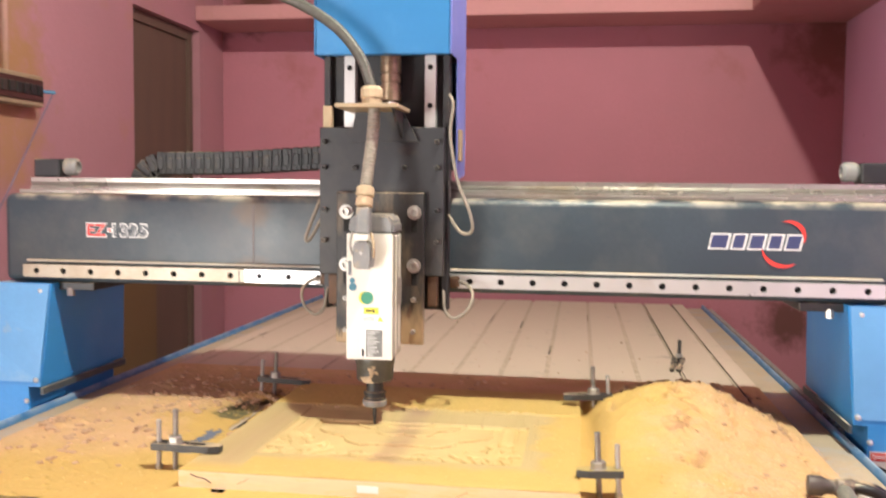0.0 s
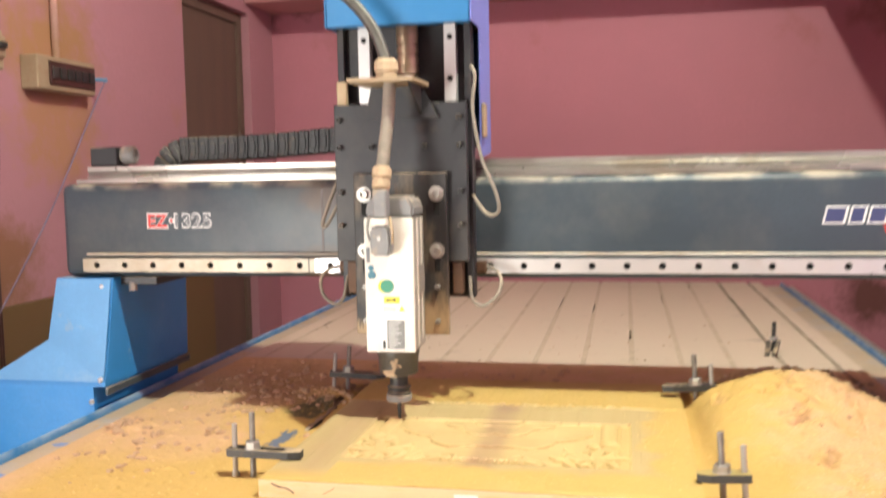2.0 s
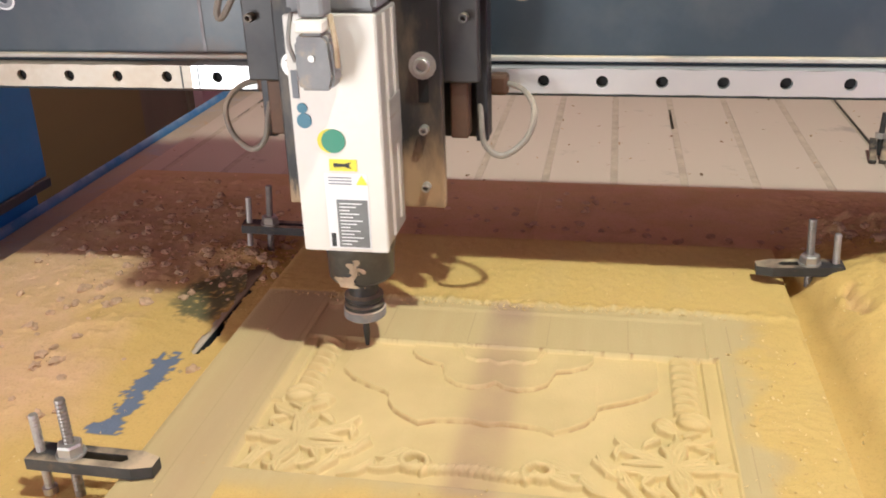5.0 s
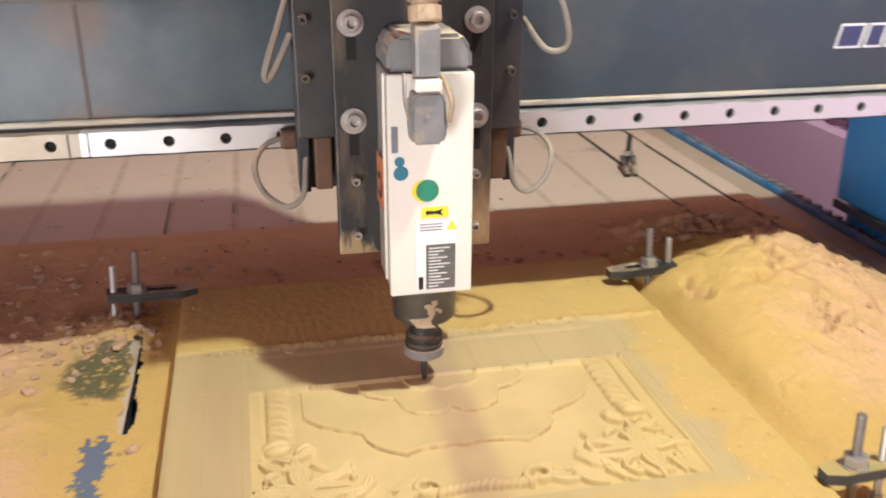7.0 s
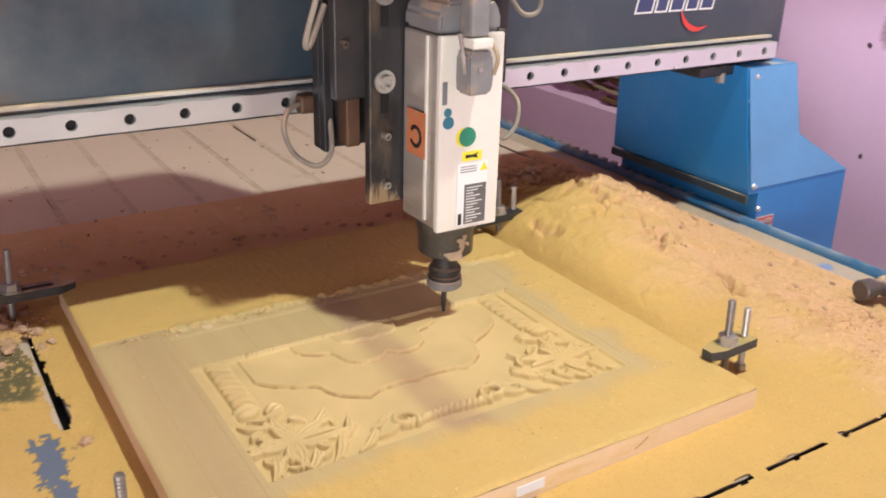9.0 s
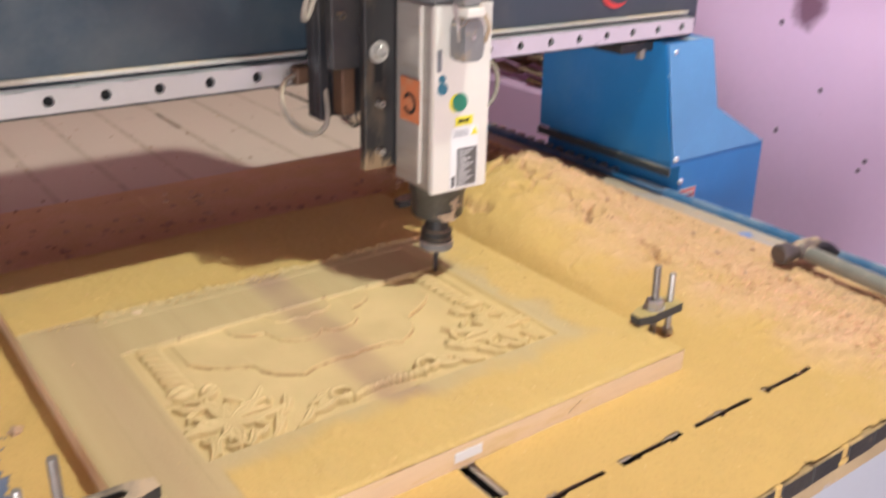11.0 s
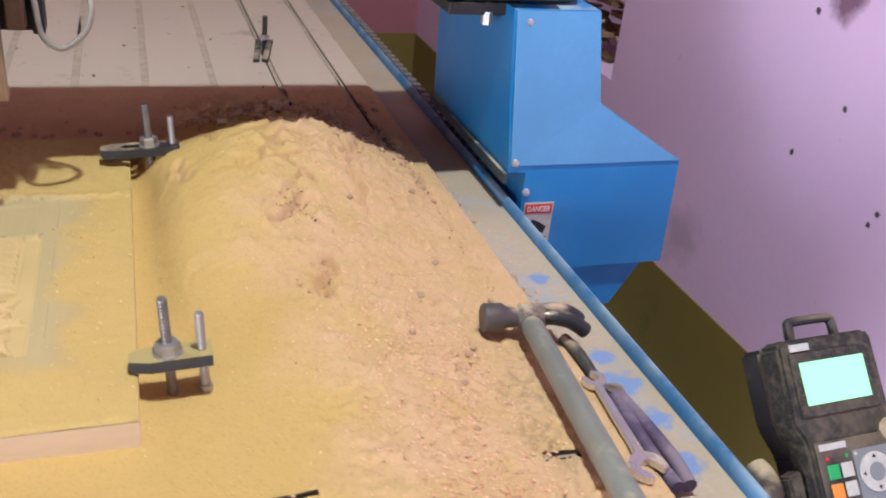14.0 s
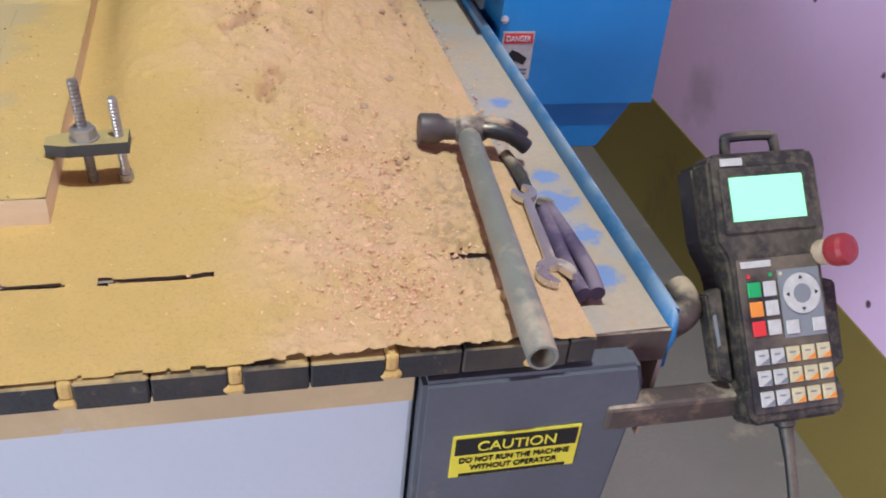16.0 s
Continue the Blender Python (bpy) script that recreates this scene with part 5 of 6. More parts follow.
crumb = np.maximum(smooth01(sx + 0.04 * n1, 0.39, 0.52), 0.8 * smooth01(sy, 0.08, 0.16) * smooth01(sx, 0.3, 0.4))
ragged = fbm(sx, sy, 42, 5, 47.0)
dz = dz + crumb * (0.0046 * np.abs(ragged) + 0.0030 * np.clip(ragged, 0, 1)) + 0.0016 * ragged * smooth01(heap, 0.004, 0.03)
dz = np.maximum(dz - 0.013 * crevice + 0.0045 * clods + 0.0026 * crumb * np.abs(n3) + 0.0020 * crumb * np.clip(n2, 0, 1), 0.0007)
dz *= 0.15 + 0.85 * smooth01(TOPX - np.abs(sx), 0.0, 0.03) * (1 - 0.75 * np.exp(-((sx - 0.690) / 0.020) ** 2) * smooth01(ragged + 0.6, 0.0, 0.6))
dz = np.where(sy > 0.40, dz * smooth01(0.46 - sy, 0, 0.06) + 0.0004, dz)
tone = np.maximum.reduce([smooth01(-sx + 0.10 * n1, 0.38, 0.50) * smooth01(sy, -0.40, -0.20), smooth01(sy + 0.05 * n1, 0.13, 0.24), smooth01(sx + 0.10 * n1 + 0.025 * n2, 0.40, 0.54) * 0.9, smooth01(-sx, 0.62, 0.70)])
tone = tone + 0.55 * np.exp(-(((sx - 0.575) / 0.05) ** 2 + ((sy + 0.45) / 0.10) ** 2)) * (0.6 + n2)
bare_t = np.zeros(sx.shape)
# a slick of bare grey board and a thinly dusted dark corner beside the carved board
bare_t = np.maximum(bare_t, np.where((np.abs(sx + 0.357 + 0.022 * n1) < 0.012 + 0.014 * n2 + 0.009 * n3 - 0.012 * smooth01(sy, -0.165, -0.13)) & (sy > -0.29) & (sy < -0.135), 0.98, 0))
thin = smooth01(0.055 - np.hypot((sx + 0.375) * 1.05, (sy - 0.005) * 0.62) + 0.012 * n2, 0.0, 0.025)
scuffed = smooth01(0.060 - np.hypot((sx - 0.640) * 1.8, (sy + 0.490) * 0.75) + 0.020 * n2 + 0.010 * n3, 0.0, 0.03)
keep = np.ones((sx.shape[0] - 1, sx.shape[1] - 1), bool)
cxs, cys = sx[:-1, :-1] + DS / 2, sy[:-1, :-1] + DS / 2
n2c, n3c = n2[:-1, :-1], n3[:-1, :-1]
gap = np.abs(cxs[..., None] - np.array(SLOTS)).min(-1)
keep &= ~((np.abs(cys + 0.539) < 0.0036 + 0.0012 * (cxs > 0.6) + 0.0022 * np.clip(n2c, 0, 1)) & (gap > 0.011 + 0.003 * n2c) & ((cxs < 0.437) | ((cxs > 0.622) & (cxs < 0.658))))
keep &= ~((np.abs(cxs + 0.337 + 0.003 * n1[:-1, :-1]) < 0.0060 + 0.009 * n2c) & (cys > -0.135) & (cys < 0.085))
keep &= ~((np.abs(cxs) < 0.010) & (cys > -0.512 + 0.006 * n2c) & (cys < BY0))
keep &= ~((np.abs(cxs + 0.222) < 0.010) & (cys > -0.476 + 0.004 * n2c) & (cys < BY0))
keep &= ~((np.abs(cxs - 0.666) < 0.0045 + 0.005 * n2c) & (cys > 0.12))
keep &= cys > YT0 + 0.002 + 0.004 * np.clip(n2c + 0.4 * n3c, 0, 1)
keep &= ~((np.abs(cxs - 0.555) < 0.003 + 0.006 * n2c) & (cys > 0.26))
tone_l = np.clip(tone + 0.6 * crevice + 0.07 * n2, 0, 1.5)
bare_l = np.clip(np.maximum(bare_t, 0), 0, 1)
dust_me = sheet("sawdust", sx, sy, TZ + dz, keep, {"tone": tone_l, "bare": np.maximum(bare_l, 0.85 * np.clip(thin, 0, 1) * smooth01(n3 + 0.7 * n2 + 0.9 * (thin - 0.5), -0.30, 0.20) + 0.30 * scuffed * smooth01(n3 + n2, -0.3, 0.3)), "dark": np.where(bare_t > 0.5, 0.0, 1.0)}, M_sawdust)
dust_ob = tagged(new("sawdust", dust_me), "yellow and pinkish sawdust heaped on the machine table", "sawdust", kind="stuff")


def dust_top(x, y):
    """Height of the sawdust at a place."""
    i, j = int(round((y - sy[0, 0]) / DS)), int(round((x - sx[0, 0]) / DS))
    return TZ + dz[min(max(i, 0), dz.shape[0] - 1), min(max(j, 0), dz.shape[1] - 1)]


# dust plugs that stick out of the slot ends
plugs = bmesh.new()
for x in SLOTS:
    box(x - 0.0052, x + 0.0052, YT0 - 0.001, YT0 + 0.03, 0.786, 0.8015, bevel=0.003, seg=2, bm=plugs)
    box(x - 0.010, x + 0.009, YT0 - 0.0025, YT0 + 0.03, 0.777, 0.7875, bevel=0.005, seg=2, bm=plugs)
plug_me = bpy.data.meshes.new("slot_dust")
plugs.to_mesh(plug_me)
plug_me.materials.append(M_sawdust)
tagged(new("slot_dust", plug_me), "sawdust packed in the ends of the table's slots", "sawdust", kind="stuff")


def shavings(name, spots, seed, material, label):
    """Loose curls and crumbs, too many to count."""
    rng = random.Random(seed)
    verts, faces = [], []
    for count, cx, cy, wx, wy, size in spots:
        for _ in range(count):
            x, y = rng.gauss(cx, wx), rng.gauss(cy, wy)
            if not -0.70 < x < 0.775 or y < YT0 + 0.01:
                continue
            on_board = BX0 < x < BX1 and BY0 < y < BY1
            if on_board and CX0 < x < CX1 and CY0 < y < CY1 + 0.01:
                continue
            if y > 0.44:
                z = TZ + 0.001
            else:
                z = BT + 0.0012 if on_board else 0.786 if x > TOPX else dust_top(x, y)
            s = size * rng.uniform(0.5, 1.6)
            m = pose(x, y, z - 0.06 * s, rng.uniform(-20, 20), rng.uniform(-20, 20), rng.uniform(0, 360))
            bend, w, n = rng.uniform(30, 170), s * rng.uniform(0.10, 0.26), 4
            k0 = len(verts)
            for k in range(n + 1):
                a = radians(bend) * (k / n - 0.5)
                r = s / max(radians(bend), 0.3)
                for d in (-w, w):
                    verts.append(tuple(m @ Vector((r * math.sin(a), d, r * (1 - math.cos(a))))))
            for k in range(n):
                faces.append((k0 + 2 * k, k0 + 2 * k + 1, k0 + 2 * k + 3, k0 + 2 * k + 2))
    me = bpy.data.meshes.new(name)
    me.from_pydata(verts, [], faces)
    me.materials.append(material)
    return tagged(new(name, me), label, "wood shavings", kind="stuff")


def curl_material(name, cols):
    """Thin shavings, each of a tone of its own between two colours."""
    m = mat(name, cols[0], 0.85, var=0.1, scale=60, bump=0)
    n, l = m.node_tree.nodes, m.node_tree.links
    g, x = n.new("ShaderNodeNewGeometry"), n.new("ShaderNodeMix")
    x.data_type = "RGBA"
    x.inputs[6].default_value, x.inputs[7].default_value = (*cols[0], 1), (*cols[1], 1)
    l.new(g.outputs["Random Per Island"], x.inputs[0])
    l.new(x.outputs[2], n["Principled BSDF"].inputs["Base Color"])
    return m


M_curl_pink = curl_material("pink_shaving", ((0.68, 0.36, 0.22), (0.82, 0.52, 0.33)))
M_curl_yel = curl_material("yellow_shaving", ((0.50, 0.33, 0.12), (0.72, 0.53, 0.25)))
M_curl_brown = curl_material("brown_shaving", ((0.16, 0.075, 0.035), (0.48, 0.28, 0.15)))
shavings("wood_shavings", [(2100, 0.565, -0.43, 0.042, 0.085, 0.0036), (1000, 0.565, -0.58, 0.035, 0.032, 0.0036), (900, 0.57, -0.15, 0.05, 0.14, 0.0032), (500, 0.52, 0.22, 0.08, 0.05, 0.0040), (380, -0.5, 0.12, 0.14, 0.10, 0.0035), (140, -0.67, -0.16, 0.02, 0.03, 0.0045), (260, -0.36, 0.11, 0.035, 0.03, 0.0045), (160, 0.722, 0.02, 0.006, 0.13, 0.0040), (60, 0.728, -0.26, 0.008, 0.05, 0.0040), (120, 0.60, 0.36, 0.06, 0.05, 0.0035)], 11, M_curl_pink, "pinkish wood shavings scattered over the sawdust")
shavings("fine_shavings", [(700, 0.0, -0.037, 0.13, 0.005, 0.0030), (260, 0.26, -0.25, 0.02, 0.12, 0.0030), (260, 0.0, -0.42, 0.2, 0.03, 0.0024), (900, 0.46, -0.25, 0.08, 0.17, 0.0030), (420, -0.5, -0.4, 0.12, 0.1, 0.003), (260, 0.1, -0.58, 0.3, 0.03, 0.0028), (200, 0.0, 0.06, 0.2, 0.05, 0.0024)], 12, M_curl_yel, "fine yellow wood shavings on the board and table")
# loose brown crumbs; those at x 0.480 and 0.496 darken crevices as shade
shavings("crumbs_and_shade", [(150, 0.0, 0.7, 0.4, 0.22, 0.006), (60, -0.45, 0.25, 0.15, 0.12, 0.005), (26, 0.55, -0.38, 0.05, 0.14, 0.0030), (110, 0.480, -0.135, 0.010, 0.016, 0.0036), (46, 0.496, -0.250, 0.004, 0.018, 0.0034), (90, 0.672, -0.10, 0.006, 0.16, 0.0036), (200, 0.50, 0.17, 0.06, 0.03, 0.005), (160, -0.36, 0.12, 0.03, 0.03, 0.005), (70, 0.0, -0.128, 0.12, 0.0016, 0.0020), (120, -0.5, 0.15, 0.1, 0.08, 0.005), (40, -0.55, -0.3, 0.1, 0.15, 0.004), (40, 0.722, 0.02, 0.004, 0.10, 0.004)], 13, M_curl_brown, "brown chips and crumbs on the dusty table boards, some as shade in the heap's crevices")


M_clod = mat("caked_sawdust", (0.50, 0.32, 0.20), 0.95, var=0.25, scale=120, bump=0.5, fine=400)
ico = bmesh.new()
bmesh.ops.create_icosphere(ico, subdivisions=2, radius=1.0)
ico_v = np.array([v.co[:] for v in ico.verts])
ico_f = [tuple(v.index for v in f.verts) for f in ico.faces]
ico.free()
rng = random.Random(31)
cv, cf = [], []
for count, cx, cy, wx, wy, size in ((70, 0.50, 0.20, 0.06, 0.03, 0.0060), (26, 0.60, 0.10, 0.03, 0.05, 0.0045), (120, -0.50, 0.12, 0.11, 0.11, 0.0056), (34, -0.37, 0.12, 0.03, 0.03, 0.0060), (70, -0.56, -0.22, 0.09, 0.13, 0.0048), (16, -0.668, -0.16, 0.014, 0.02, 0.0065), (22, 0.30, 0.22, 0.15, 0.03, 0.004), (10, 0.60, -0.30, 0.03, 0.12, 0.0034), (60, 0.0, 0.27, 0.22, 0.07, 0.0036), (60, -0.30, 0.30, 0.20, 0.06, 0.0040), (26, 0.668, 0.10, 0.008, 0.10, 0.0042)):
    for _ in range(count):
        x, y = rng.gauss(cx, wx), rng.gauss(cy, wy)
        r = size * rng.uniform(0.4, 1.5)
        if abs(x) > 0.70 or y > 0.44 or (BX0 - r < x < BX1 + r and BY0 - r < y < BY1 + r):
            continue
        m = pose(x, y, dust_top(x, y) + 0.15 * r, 0, 0, rng.uniform(0, 360)) @ Matrix.Diagonal((r * rng.uniform(0.8, 1.5), r, r * rng.uniform(0.5, 0.8), 1))
        k0 = len(cv)
        for v in ico_v:
            p = Vector(v) * (1 + 0.75 * noise.noise(Vector(v) * 2.2 + Vector((x * 900, y * 900, 0))))
            cv.append(tuple(m @ p))
        cf += [tuple(k0 + q for q in f) for f in ico_f]
clod_me = bpy.data.meshes.new("dust_clods")
clod_me.from_pydata(cv, [], cf)
clod_me.materials.append(M_clod)
tagged(new("dust_clods", clod_me), "small caked lumps of pinkish brown sawdust", "sawdust", kind="stuff")

# ---- clamps ----
def clamp(length=0.112, iron=None):
    """A slotted strap clamp with its stud, nut and heel screw; the strap points along +x from its heel at x = 0."""
    c = thing("strap_clamp", (0, 0, 0), "black slotted steel strap clamp with two threaded studs", "clamp", "board clamps")
    out = [(0.0, -0.0125), (length - 0.017, -0.0125), (length, -0.007), (length, 0.007), (length - 0.017, 0.0125), (0.0, 0.0125)]
    b = bmesh.new()
    slot = [(0.030, -0.0045), (length - 0.028, -0.0045), (length - 0.024, 0.0), (length - 0.028, 0.0045), (0.030, 0.0045), (0.026, 0.0)]
    for z in (0.0, 0.011):
        ring_o = [b.verts.new((u, v, z)) for u, v in out]
        ring_i = [b.verts.new((u, v, z)) for u, v in slot]
        quads = [(ring_o[0], ring_o[1], ring_i[1], ring_i[0]), (ring_o[1], ring_o[2], ring_i[2], ring_i[1]), (ring_o[2], ring_o[3], ring_i[2]), (ring_o[3], ring_o[4], ring_i[3], ring_i[2]), (ring_o[4], ring_o[5], ring_i[4], ring_i[3]), (ring_o[5], ring_o[0], ring_i[0], ring_i[5], ring_i[4])]
        for q in quads:
            b.faces.new(q)
        if z == 0:
            low_o, low_i = ring_o, ring_i
    for lo_r, hi_r in ((low_o, ring_o), (low_i, ring_i)):
        for k in range(6):
            j = (k + 1) % 6
            b.faces.new((lo_r[k], lo_r[j], hi_r[j], hi_r[k]))
    bmesh.ops.recalc_face_normals(b, faces=b.faces[:])
    part("strap", b, iron or M_iron, c, "slotted strap")
    stud = lathe([(0.0046, 0), (0.0046, 0.008)] + [(0.0046 if k % 2 else 0.0041, 0.008 + 0.0018 * k) for k in range(50)] + [(0.0040, 0.099)], (0.036, 0, -0.034), seg=14)
    part("stud", stud, M_stud, c, "threaded clamping stud")
    part("nut", lathe([(0.010, 0), (0.011, 0.001), (0.011, 0.009), (0.0095, 0.011)], (0.036, 0, 0.0115), seg=6), M_zinc, c)
    part("washer", rod((0.036, 0, 0.0108), (0.036, 0, 0.0128), 0.0125, 18), M_zinc, c)
    heel = lathe([(0.0042, 0)] + [(0.0042 if k % 2 else 0.0037, 0.0016 * k) for k in range(1, 50)] + [(0.0034, 0.081)], (0.008, 0, -0.034), seg=12)
    part("heel_screw", heel, M_zinc, c, "bright heel screw")
    part("heel_foot", rod((0.008, 0, -0.0345), (0.008, 0, -0.026), 0.0062, 14), M_zinc, c)
    return c


first_clamp, short_clamp, bare_clamp = clamp(), clamp(0.068, M_irondust), clamp(0.094)
SPOTS = [(-0.368, -0.374, 0.8345, 0, 0.5, 0, "black strap clamp on the board's dusty front corner, bare and clean"),
         (-0.380, 0.128, 0.838, 0, 4, 8, "black strap clamp on the board's back corner over brown shavings"),
         (0.367, -0.393, 0.838, 0, 3, 180, "strap clamp half sunk in yellow sawdust at the board's front corner"),
         (0.366, 0.057, 0.848, 0, 3, 180, "strap clamp beside the top of the sawdust heap")]
for k, (x, y, z, rx, ry, rz, text) in enumerate(SPOTS):
    c = (first_clamp, None, short_clamp, bare_clamp)[k]
    c = c or copy_thing(first_clamp, pose(x, y, z, rx, ry, rz))
    c.matrix_basis = pose(x, y, z, rx, ry, rz)
    tagged(c, text)
spare = thing("spare_clamp", (0.552, 0.64, TZ), "spare stud with a small forked strap standing in a table slot", "clamp")
part("stud", lathe([(0.005, 0)] + [(0.005 if k % 2 else 0.0045, 0.002 * k) for k in range(1, 38)], (0.555, 0.66, TZ - 0.002), (0.02, 0, 1), 12), M_iron, spare, "dark threaded stud")
for dx in (-0.010, 0.010):
    prong = box(-0.0055, 0.0055, -0.045, 0.022, -0.004, 0.004, bevel=0.0015)
    bmesh.ops.transform(prong, verts=prong.verts, matrix=pose(0.550 + dx, 0.640, TZ + 0.018, 18, 0, -14 - 300 * dx))
    part("prong", prong, M_iron, spare)
part("nut", rod((0.5555, 0.66, TZ + 0.028), (0.5555, 0.66, TZ + 0.037), 0.0095, 6), M_zinc, spare)

# ---- tools on the table's corner ----
ham = thing("claw_hammer", (0.68, -0.42, 0.806), "claw hammer with rusty head and grey tube handle", "hammer")
hz0 = 0.829
tube = lathe([(0.0088, 0.05), (0.0092, 0.0), (0.0114, 0.0), (0.0120, 0.03), (0.0112, 0.300), (0.0090, 0.308)], (0.6545, -0.681, 0.8200), (0.0215, 0.308, 0.0085))
part("handle", tube, M_pipe, ham, "grey steel tube handle, open at its end", smooth=40)
ax = Vector((0.992, -0.12, 0)).normalized()
c0 = Vector((0.675, -0.364, hz0 + 0.001))
part("face", lathe([(0.0125, 0), (0.0145, 0.002), (0.0145, 0.020), (0.0110, 0.025), (0.0105, 0.036), (0.0135, 0.040), (0.0140, 0.060), (0.009, 0.068)], c0 - ax * 0.046, ax), M_hammer, ham, "rusty hammer face", smooth=35)
for s in (-1, 1):
    pts = [c0 + ax * u + Vector((0.12, 0.992, 0)) * (s * v) + Vector((0, 0, w)) for u, v, w in ((0.010, 0.003, 0.002), (0.026, 0.0065, 0.003), (0.042, 0.0088, 0.0), (0.053, 0.0100, -0.006), (0.061, 0.0105, -0.012))]
    cl = hose(pts, 0.0082, 10, 5)
    part("claw", cl, M_claw, ham, "dark claw prong", smooth=40)
# short dark bent form beside the claw
solo("dark_stub", hose([(0.717, -0.372, 0.804), (0.722, -0.400, 0.802), (0.7235, -0.432, 0.797)], 0.0068, 10), M_iron, "short dark stub on the table's edge", "iron rod", smooth=40)


def jaw(cx, cy, r, ang, gapw, depth, z0, z1):
    """An open spanner jaw."""
    pts = []
    for k in range(20):
        a = radians(ang + 40 + 280 * k / 19)
        pts.append((cx + r * math.cos(a), cy + r * math.sin(a)))
    c, s = math.cos(radians(ang)), math.sin(radians(ang))
    for u, v in ((r * 0.7, -gapw), (-r * 0.2, -gapw), (-r * 0.35, 0), (-r * 0.2, gapw), (r * 0.7, gapw)):
        pts.append((cx + u * c - v * s, cy + u * s + v * c))
    return prism(pts, "z", z0, z1)


wr = thing("spanner", (0.705, -0.52, 0.80), "double open-ended steel spanner beside the hammer handle", "spanner")
part("shank", prism([(0.7090, -0.458), (0.7170, -0.458), (0.7095, -0.558), (0.6995, -0.558)], "z", 0.8045, 0.8095, bevel=0.0012), M_steel, wr)
part("jaw", jaw(0.7135, -0.448, 0.0120, 118, 0.0048, 0.01, 0.8040, 0.8100), M_steel, wr)
part("jaw", jaw(0.7035, -0.570, 0.0170, -62, 0.0075, 0.01, 0.8040, 0.8105), M_steel, wr)
pl = thing("pliers", (0.727, -0.53, 0.79), "pliers with dusty purple grips in the side tray", "pliers")
for dx in (-0.006, 0.006):
    part("grip", hose([(0.732 + dx * 0.4, -0.462, 0.797), (0.731 + dx, -0.505, 0.798), (0.730 + dx * 1.4, -0.555, 0.798), (0.729 + dx * 1.0, -0.588, 0.797)], 0.0072, 10), M_purple, pl, smooth=40)
part("joint", rod((0.732, -0.458, 0.788), (0.732, -0.458, 0.803), 0.009, 14), M_iron, pl)

# ---- hand controller ----
pu = Vector((0.9995, 0.022, 0.022)).normalized()
pv = Vector((0.035, -0.66, -0.75)).normalized()
pn = pu.cross(-pv).normalized()
pv = -pn.cross(pu).normalized()
PM = Matrix((
    (pu.x, -pv.x, pn.x, 0.890), (pu.y, -pv.y, pn.y, -0.551), (pu.z, -pv.z, pn.z, 0.861), (0, 0, 0, 1)))
pend = new("hand_controller")
pend.matrix_world = PM
pend.empty_display_size = 0.05
tagged(pend, "dusty black hand controller with a lit green screen", "controller")
BASES[pend.name] = Vector()


def ppart(name, b, m, parent=pend, label=""):
    bmesh.ops.transform(b, verts=b.verts, matrix=Matrix.Translation((0.001, -0.008, 0)) @ Matrix.Diagonal((0.945, 0.93, 1, 1)))
    return part(name, b, m, parent, label)


outline_p = [(-0.054, 0.044), (-0.048, 0.050), (0.050, 0.050), (0.056, 0.044), (0.057, -0.030), (0.050, -0.042), (0.048, -0.055), (0.048, -0.165), (0.054, -0.172), (0.052, -0.188), (0.044, -0.196), (-0.040, -0.196), (-0.048, -0.188), (-0.050, -0.172), (-0.046, -0.165), (-0.046, -0.055), (-0.048, -0.042), (-0.055, -0.030)]
shell = ppart("shell", prism(outline_p, "z", -0.030, -0.002, bevel=0.003), M_pendant, label="black plastic shell, caked with dust")
ppart("back_shell", prism([(-0.052, 0.046), (0.052, 0.046), (0.052, -0.03), (0.04, -0.06), (0.04, -0.16), (-0.04, -0.16), (-0.04, -0.06), (-0.052, -0.03)], "z", -0.062, -0.0305, bevel=0.004), M_blackp)
ppart("screen_bezel", box(-0.045, 0.046, -0.024, 0.036, -0.0018, 0.0004, bevel=0.001), M_pendant)
ppart("screen", box(-0.037, 0.037, -0.0135, 0.0270, 0.0006, 0.0014, bevel=0.0003), M_screen, label="lit pale green screen")
ppart("brand_tag", box(-0.042, -0.020, 0.038, 0.045, -0.0016, -0.0008), M_keyW)
handle = hose([(-0.026, 0.048, -0.016), (-0.025, 0.062, -0.016), (-0.020, 0.067, -0.016), (0.020, 0.067, -0.016), (0.025, 0.062, -0.016), (0.026, 0.048, -0.016)], 0.0048, 10)
ppart("carry_handle", handle, M_blackp, label="black carry handle")
ppart("key_panel", box(-0.040, 0.043, -0.186, -0.048, -0.0018, -0.0006), M_blackp)
ppart("label_strip", box(-0.036, -0.006, -0.056, -0.050, -0.0004, 0.0002), M_keyW)


def key(u, v, w, h, m, parent=shell):
    return ppart("key", box(u - w / 2, u + w / 2, v - h / 2, v + h / 2, -0.0006, 0.0016, bevel=0.0006, seg=1), m, parent)


for j, m in enumerate((M_keyG, M_keyO, M_keyR)):
    key(-0.026, -0.076 - 0.0175 * j, 0.0125, 0.0135, m)
    key(-0.0105, -0.076 - 0.0175 * j, 0.0125, 0.0135, M_keyW)
ppart("key_pad", box(-0.001, 0.041, -0.122, -0.060, -0.0005, 0.0002), M_keyN, label="grey arrow pad")
ppart("arrow_ring", lathe([(0.0105, 0.0004), (0.0185, 0.0004), (0.0185, 0.0016), (0.0105, 0.0016)], (0.0205, -0.083, 0.0)), M_keyW, label="white arrow ring")
ppart("centre_key", rod((0.0205, -0.083, 0.0004), (0.0205, -0.083, 0.0024), 0.0085, 20), M_keyN)
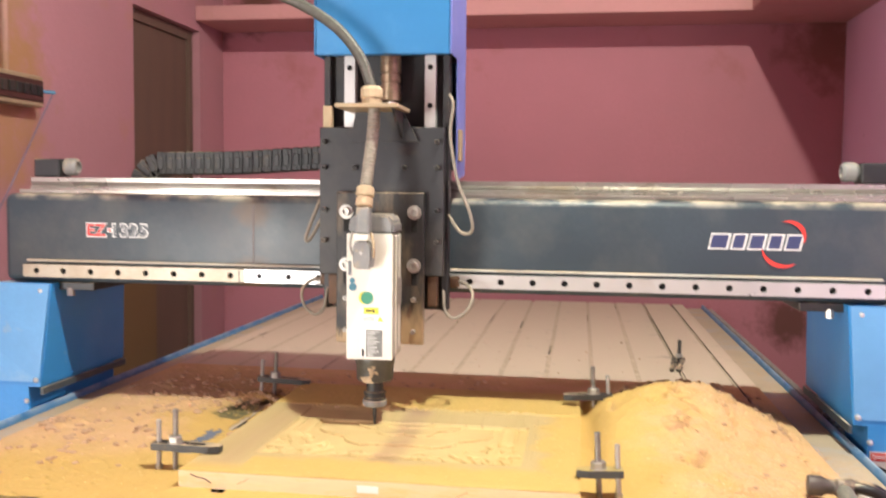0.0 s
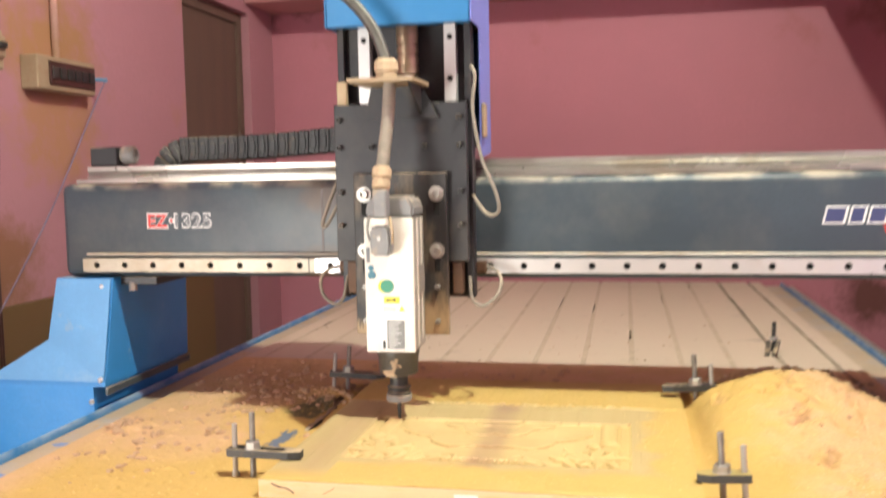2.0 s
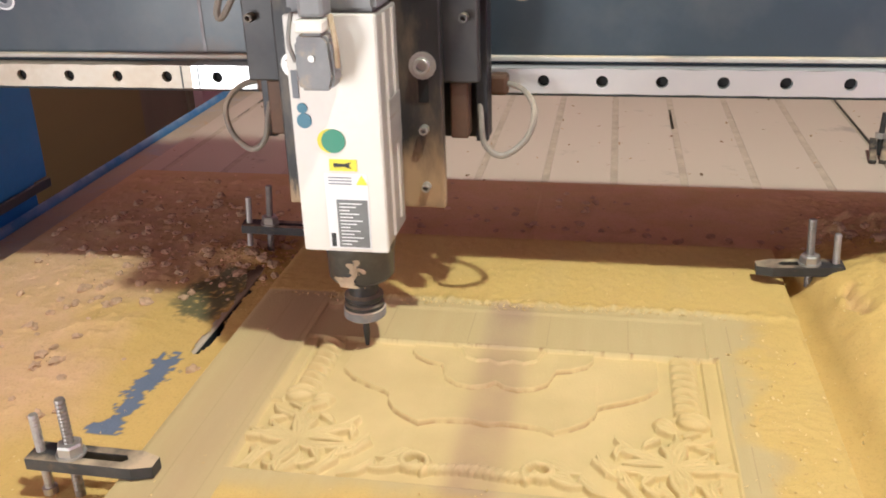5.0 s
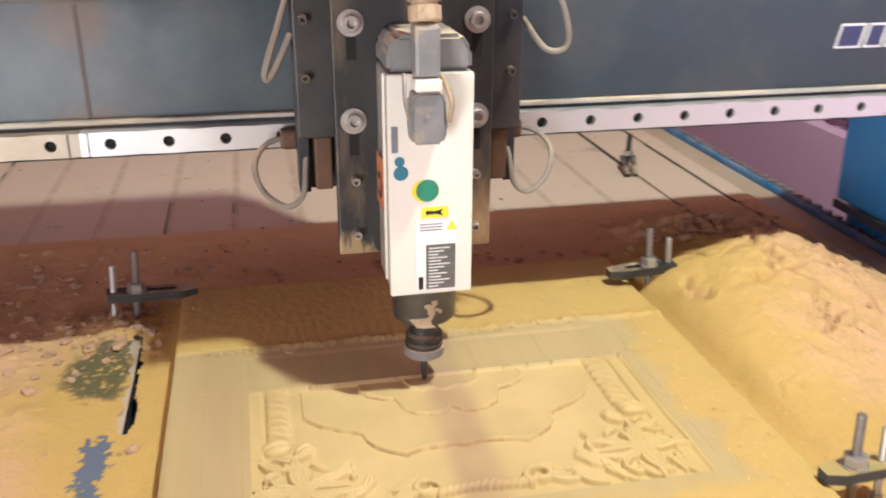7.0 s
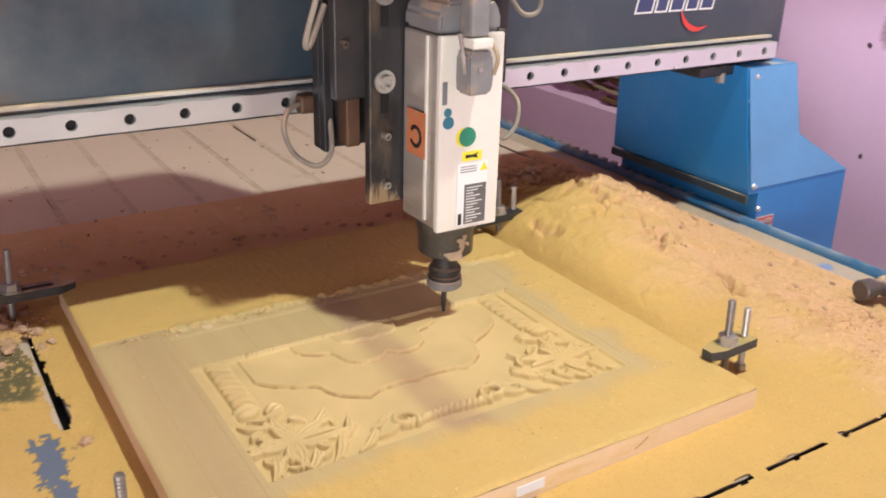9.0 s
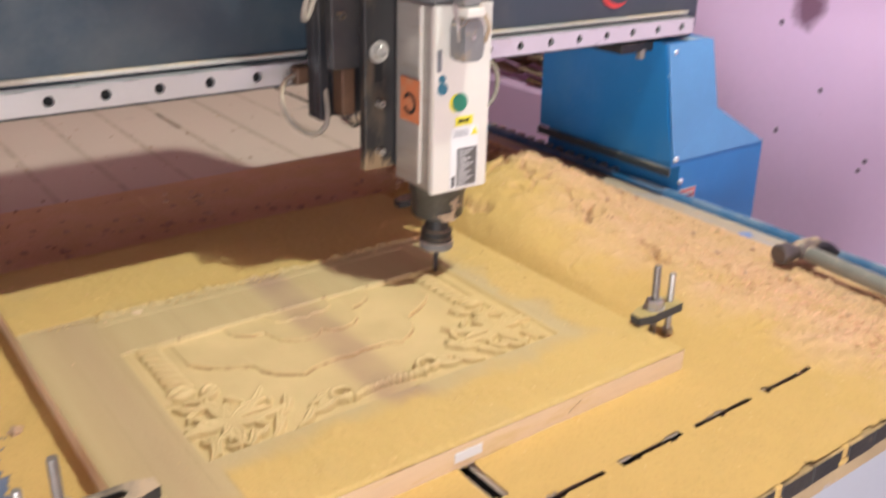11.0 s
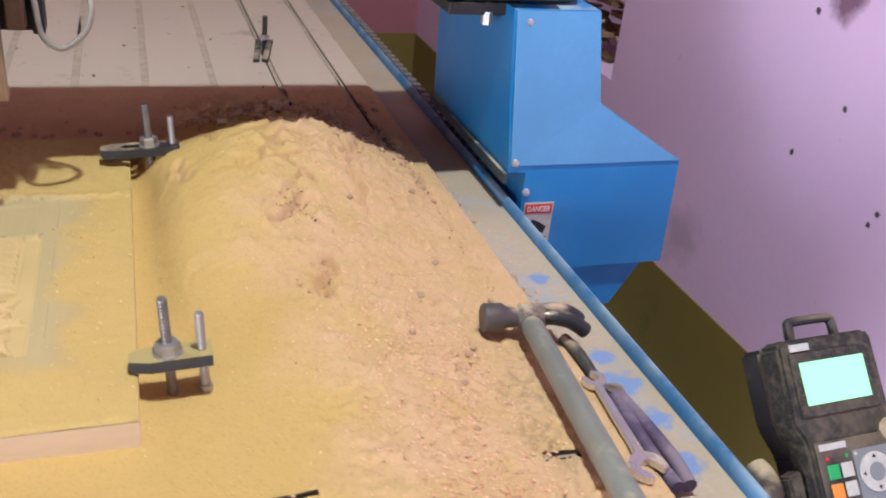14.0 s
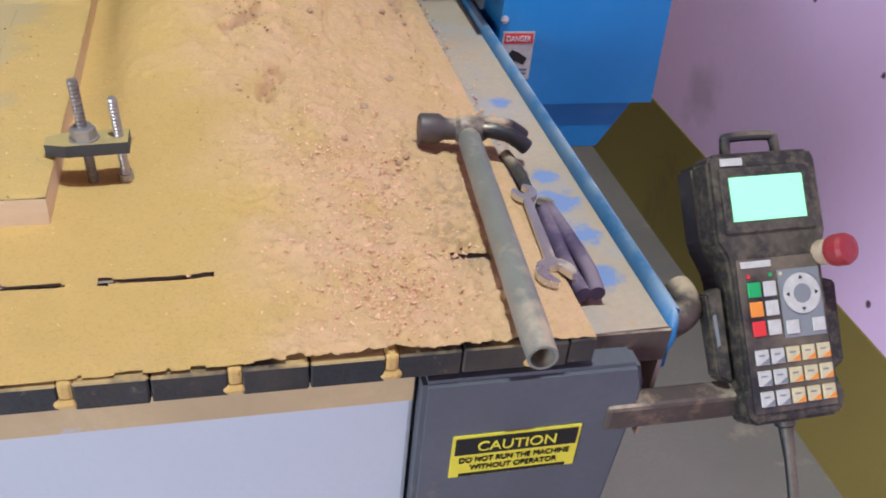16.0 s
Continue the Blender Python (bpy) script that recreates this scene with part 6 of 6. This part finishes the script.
for a in range(4):
    c, s = math.cos(a * math.pi / 2), math.sin(a * math.pi / 2)
    tri_pts = [(0.0205 + 0.0165 * c, -0.083 + 0.0165 * s), (0.0205 + 0.0130 * c - 0.0022 * s, -0.083 + 0.0130 * s + 0.0022 * c), (0.0205 + 0.0130 * c + 0.0022 * s, -0.083 + 0.0130 * s - 0.0022 * c)]
    ppart("arrow_mark", prism(tri_pts, "z", 0.0017, 0.0020), M_labelblk)
key(0.0075, -0.1125, 0.0125, 0.0125, M_keyW)
key(0.0340, -0.1125, 0.0125, 0.0125, M_keyW)
for r in range(3):
    for k in range(5):
        u, v = -0.0270 + 0.0155 * k, -0.1365 - 0.0185 * r
        kk = key(u, v, 0.0130, 0.0135, M_keyW if k < 2 else M_keyY)
        ppart("key_corner", prism([(u + 0.0060, v - 0.0062), (u + 0.0060, v - 0.0005), (u - 0.0035, v - 0.0062)], "z", 0.00165, 0.0018), M_keyN if k < 2 else M_keyO)
        ppart("key_mark", box(u - 0.004, u + 0.002, v + 0.001, v + 0.0025, 0.00165, 0.0018), M_keyN)
for u, m in ((-0.030, M_keyR), (-0.008, M_keyG), (0.002, M_keyY)):
    ppart("led", rod((u, -0.0635, -0.0006), (u, -0.0635, 0.0006), 0.0018, 10), m)
ppart("stop_collar", lathe([(0.0115, -0.016), (0.012, 0.004), (0.010, 0.006)], (0.050, -0.048, 0.0), (0.25, 0, 1)), M_beige)
ppart("stop_button", lathe([(0.009, 0.006), (0.0138, 0.009), (0.0148, 0.013), (0.0148, 0.022), (0.0125, 0.0255), (0.007, 0.027)], (0.050, -0.048, 0.0), (0.25, 0, 1)), M_estop, label="red emergency stop button")
for s, u in ((-1, -0.050), (1, 0.051)):
    ppart("side_clip", prism([(u, -0.070), (u + s * 0.016, -0.075), (u + s * 0.014, -0.150), (u, -0.158)], "z", -0.030, -0.012, bevel=0.002), M_pendant, label="black holder wing")
ppart("clip_slot", prism([(-0.062, -0.095), (-0.059, -0.094), (-0.058, -0.122), (-0.061, -0.123)], "z", -0.0125, -0.0113), M_keyN)
ppart("cable_boot", lathe([(0.009, 0), (0.009, 0.006), (0.0065, 0.008), (0.0055, 0.034)], (-0.002, -0.195, -0.016), (0, -1, 0)), M_blackp)
inv = PM
cab_pts = [inv @ Vector(p) for p in ((-0.001, -0.219, -0.016), (-0.003, -0.26, -0.016), (-0.006, -0.31, -0.02), (-0.02, -0.37, -0.05))]
cab_pts += [Vector((0.86, -0.72, 0.40)), Vector((0.84, -0.70, 0.16)), Vector((0.82, -0.6, 0.091))]
solo("controller_cable", hose(cab_pts, 0.0048, 10, 8), M_blackp, "black cable hanging below the hand controller", "cable", smooth=40)

fill = bmesh.new()
rng = random.Random(21)
for x in SLOTS:
    y = 0.44 if x < 0.6 else 0.08
    while y < YT1 - 0.05:
        ln = rng.uniform(0.03, 0.22)
        open_side = rng.uniform(0.002, 0.006) if rng.random() < (0.10 if x < 0.5 else 0.75) else 0.0
        deep = rng.uniform(0.0, 0.0007) if x < 0.5 else rng.uniform(0.003, 0.007)
        box(x - 0.0057 + open_side, x + 0.0057, y, min(y + ln, YT1 - 0.02), 0.778, TZ - deep, bm=fill)
        y += ln
fill_me = bpy.data.meshes.new("slot_fill")
fill.to_mesh(fill_me)
fill_me.materials.append(M_slotdust)
tagged(new("slot_fill", fill_me), "old sawdust packed in the table's rear slots", "sawdust", kind="stuff")
part("dust_film", box(-0.70, 0.576, -0.6362, -0.6342, 0.744, 0.7725, bevel=0.0008, seg=1), M_film, table, "sawdust film along the apron's upper edge")

# ---- table boards, last ----
cuts = [-TOPX, *SLOTS, TOPX]
for a, b_ in zip(cuts, cuts[1:]):
    x0 = a + (0.005 if a > -TOPX else 0)
    x1 = b_ - (0.005 if b_ < TOPX else 0)
    xm = (x0 + x1) / 2 + rng.uniform(-0.004, 0.004)
    for u0, u1 in ((x0, xm - 0.0007), (xm + 0.0007, x1)):
        part("board", box(u0, u1, YT0 + rng.uniform(-0.0025, 0.0015), -0.5432, 0.7765, TZ + rng.uniform(-0.0012, 0.0004), bevel=0.0012, seg=1), M_plank_front, table)
    part("board", box(x0, x1, -0.5352, YT1, 0.7765, TZ, bevel=0.0012, seg=1), M_plank, table)


def motions():
    track = [(0.0, -0.064), (0.5, -0.091), (1.0, -0.117), (1.5, -0.149), (2.0, -0.170), (2.5, -0.194), (3.0, -0.218), (3.2, -0.216), (3.5, -0.208), (3.7, -0.202), (5.8, -0.097), (6.0, -0.086), (6.5, -0.0445), (7.0, -0.0165), (7.5, 0.0115), (8.0, 0.042), (8.5, 0.083), (8.7, 0.096), (10.8, 0.201), (11.0, 0.206), (11.5, 0.227), (12.0, 0.214), (12.5, 0.192), (13.0, 0.167), (13.5, 0.140), (16.0, 0.022)]
    walk(car, [(t, pose(c, 0, 0)) for t, c in track])
    walk(chain, [(t, pose(-0.35 + c * 0.8, 0.12, 1.26)) for t, c in track])


motions()
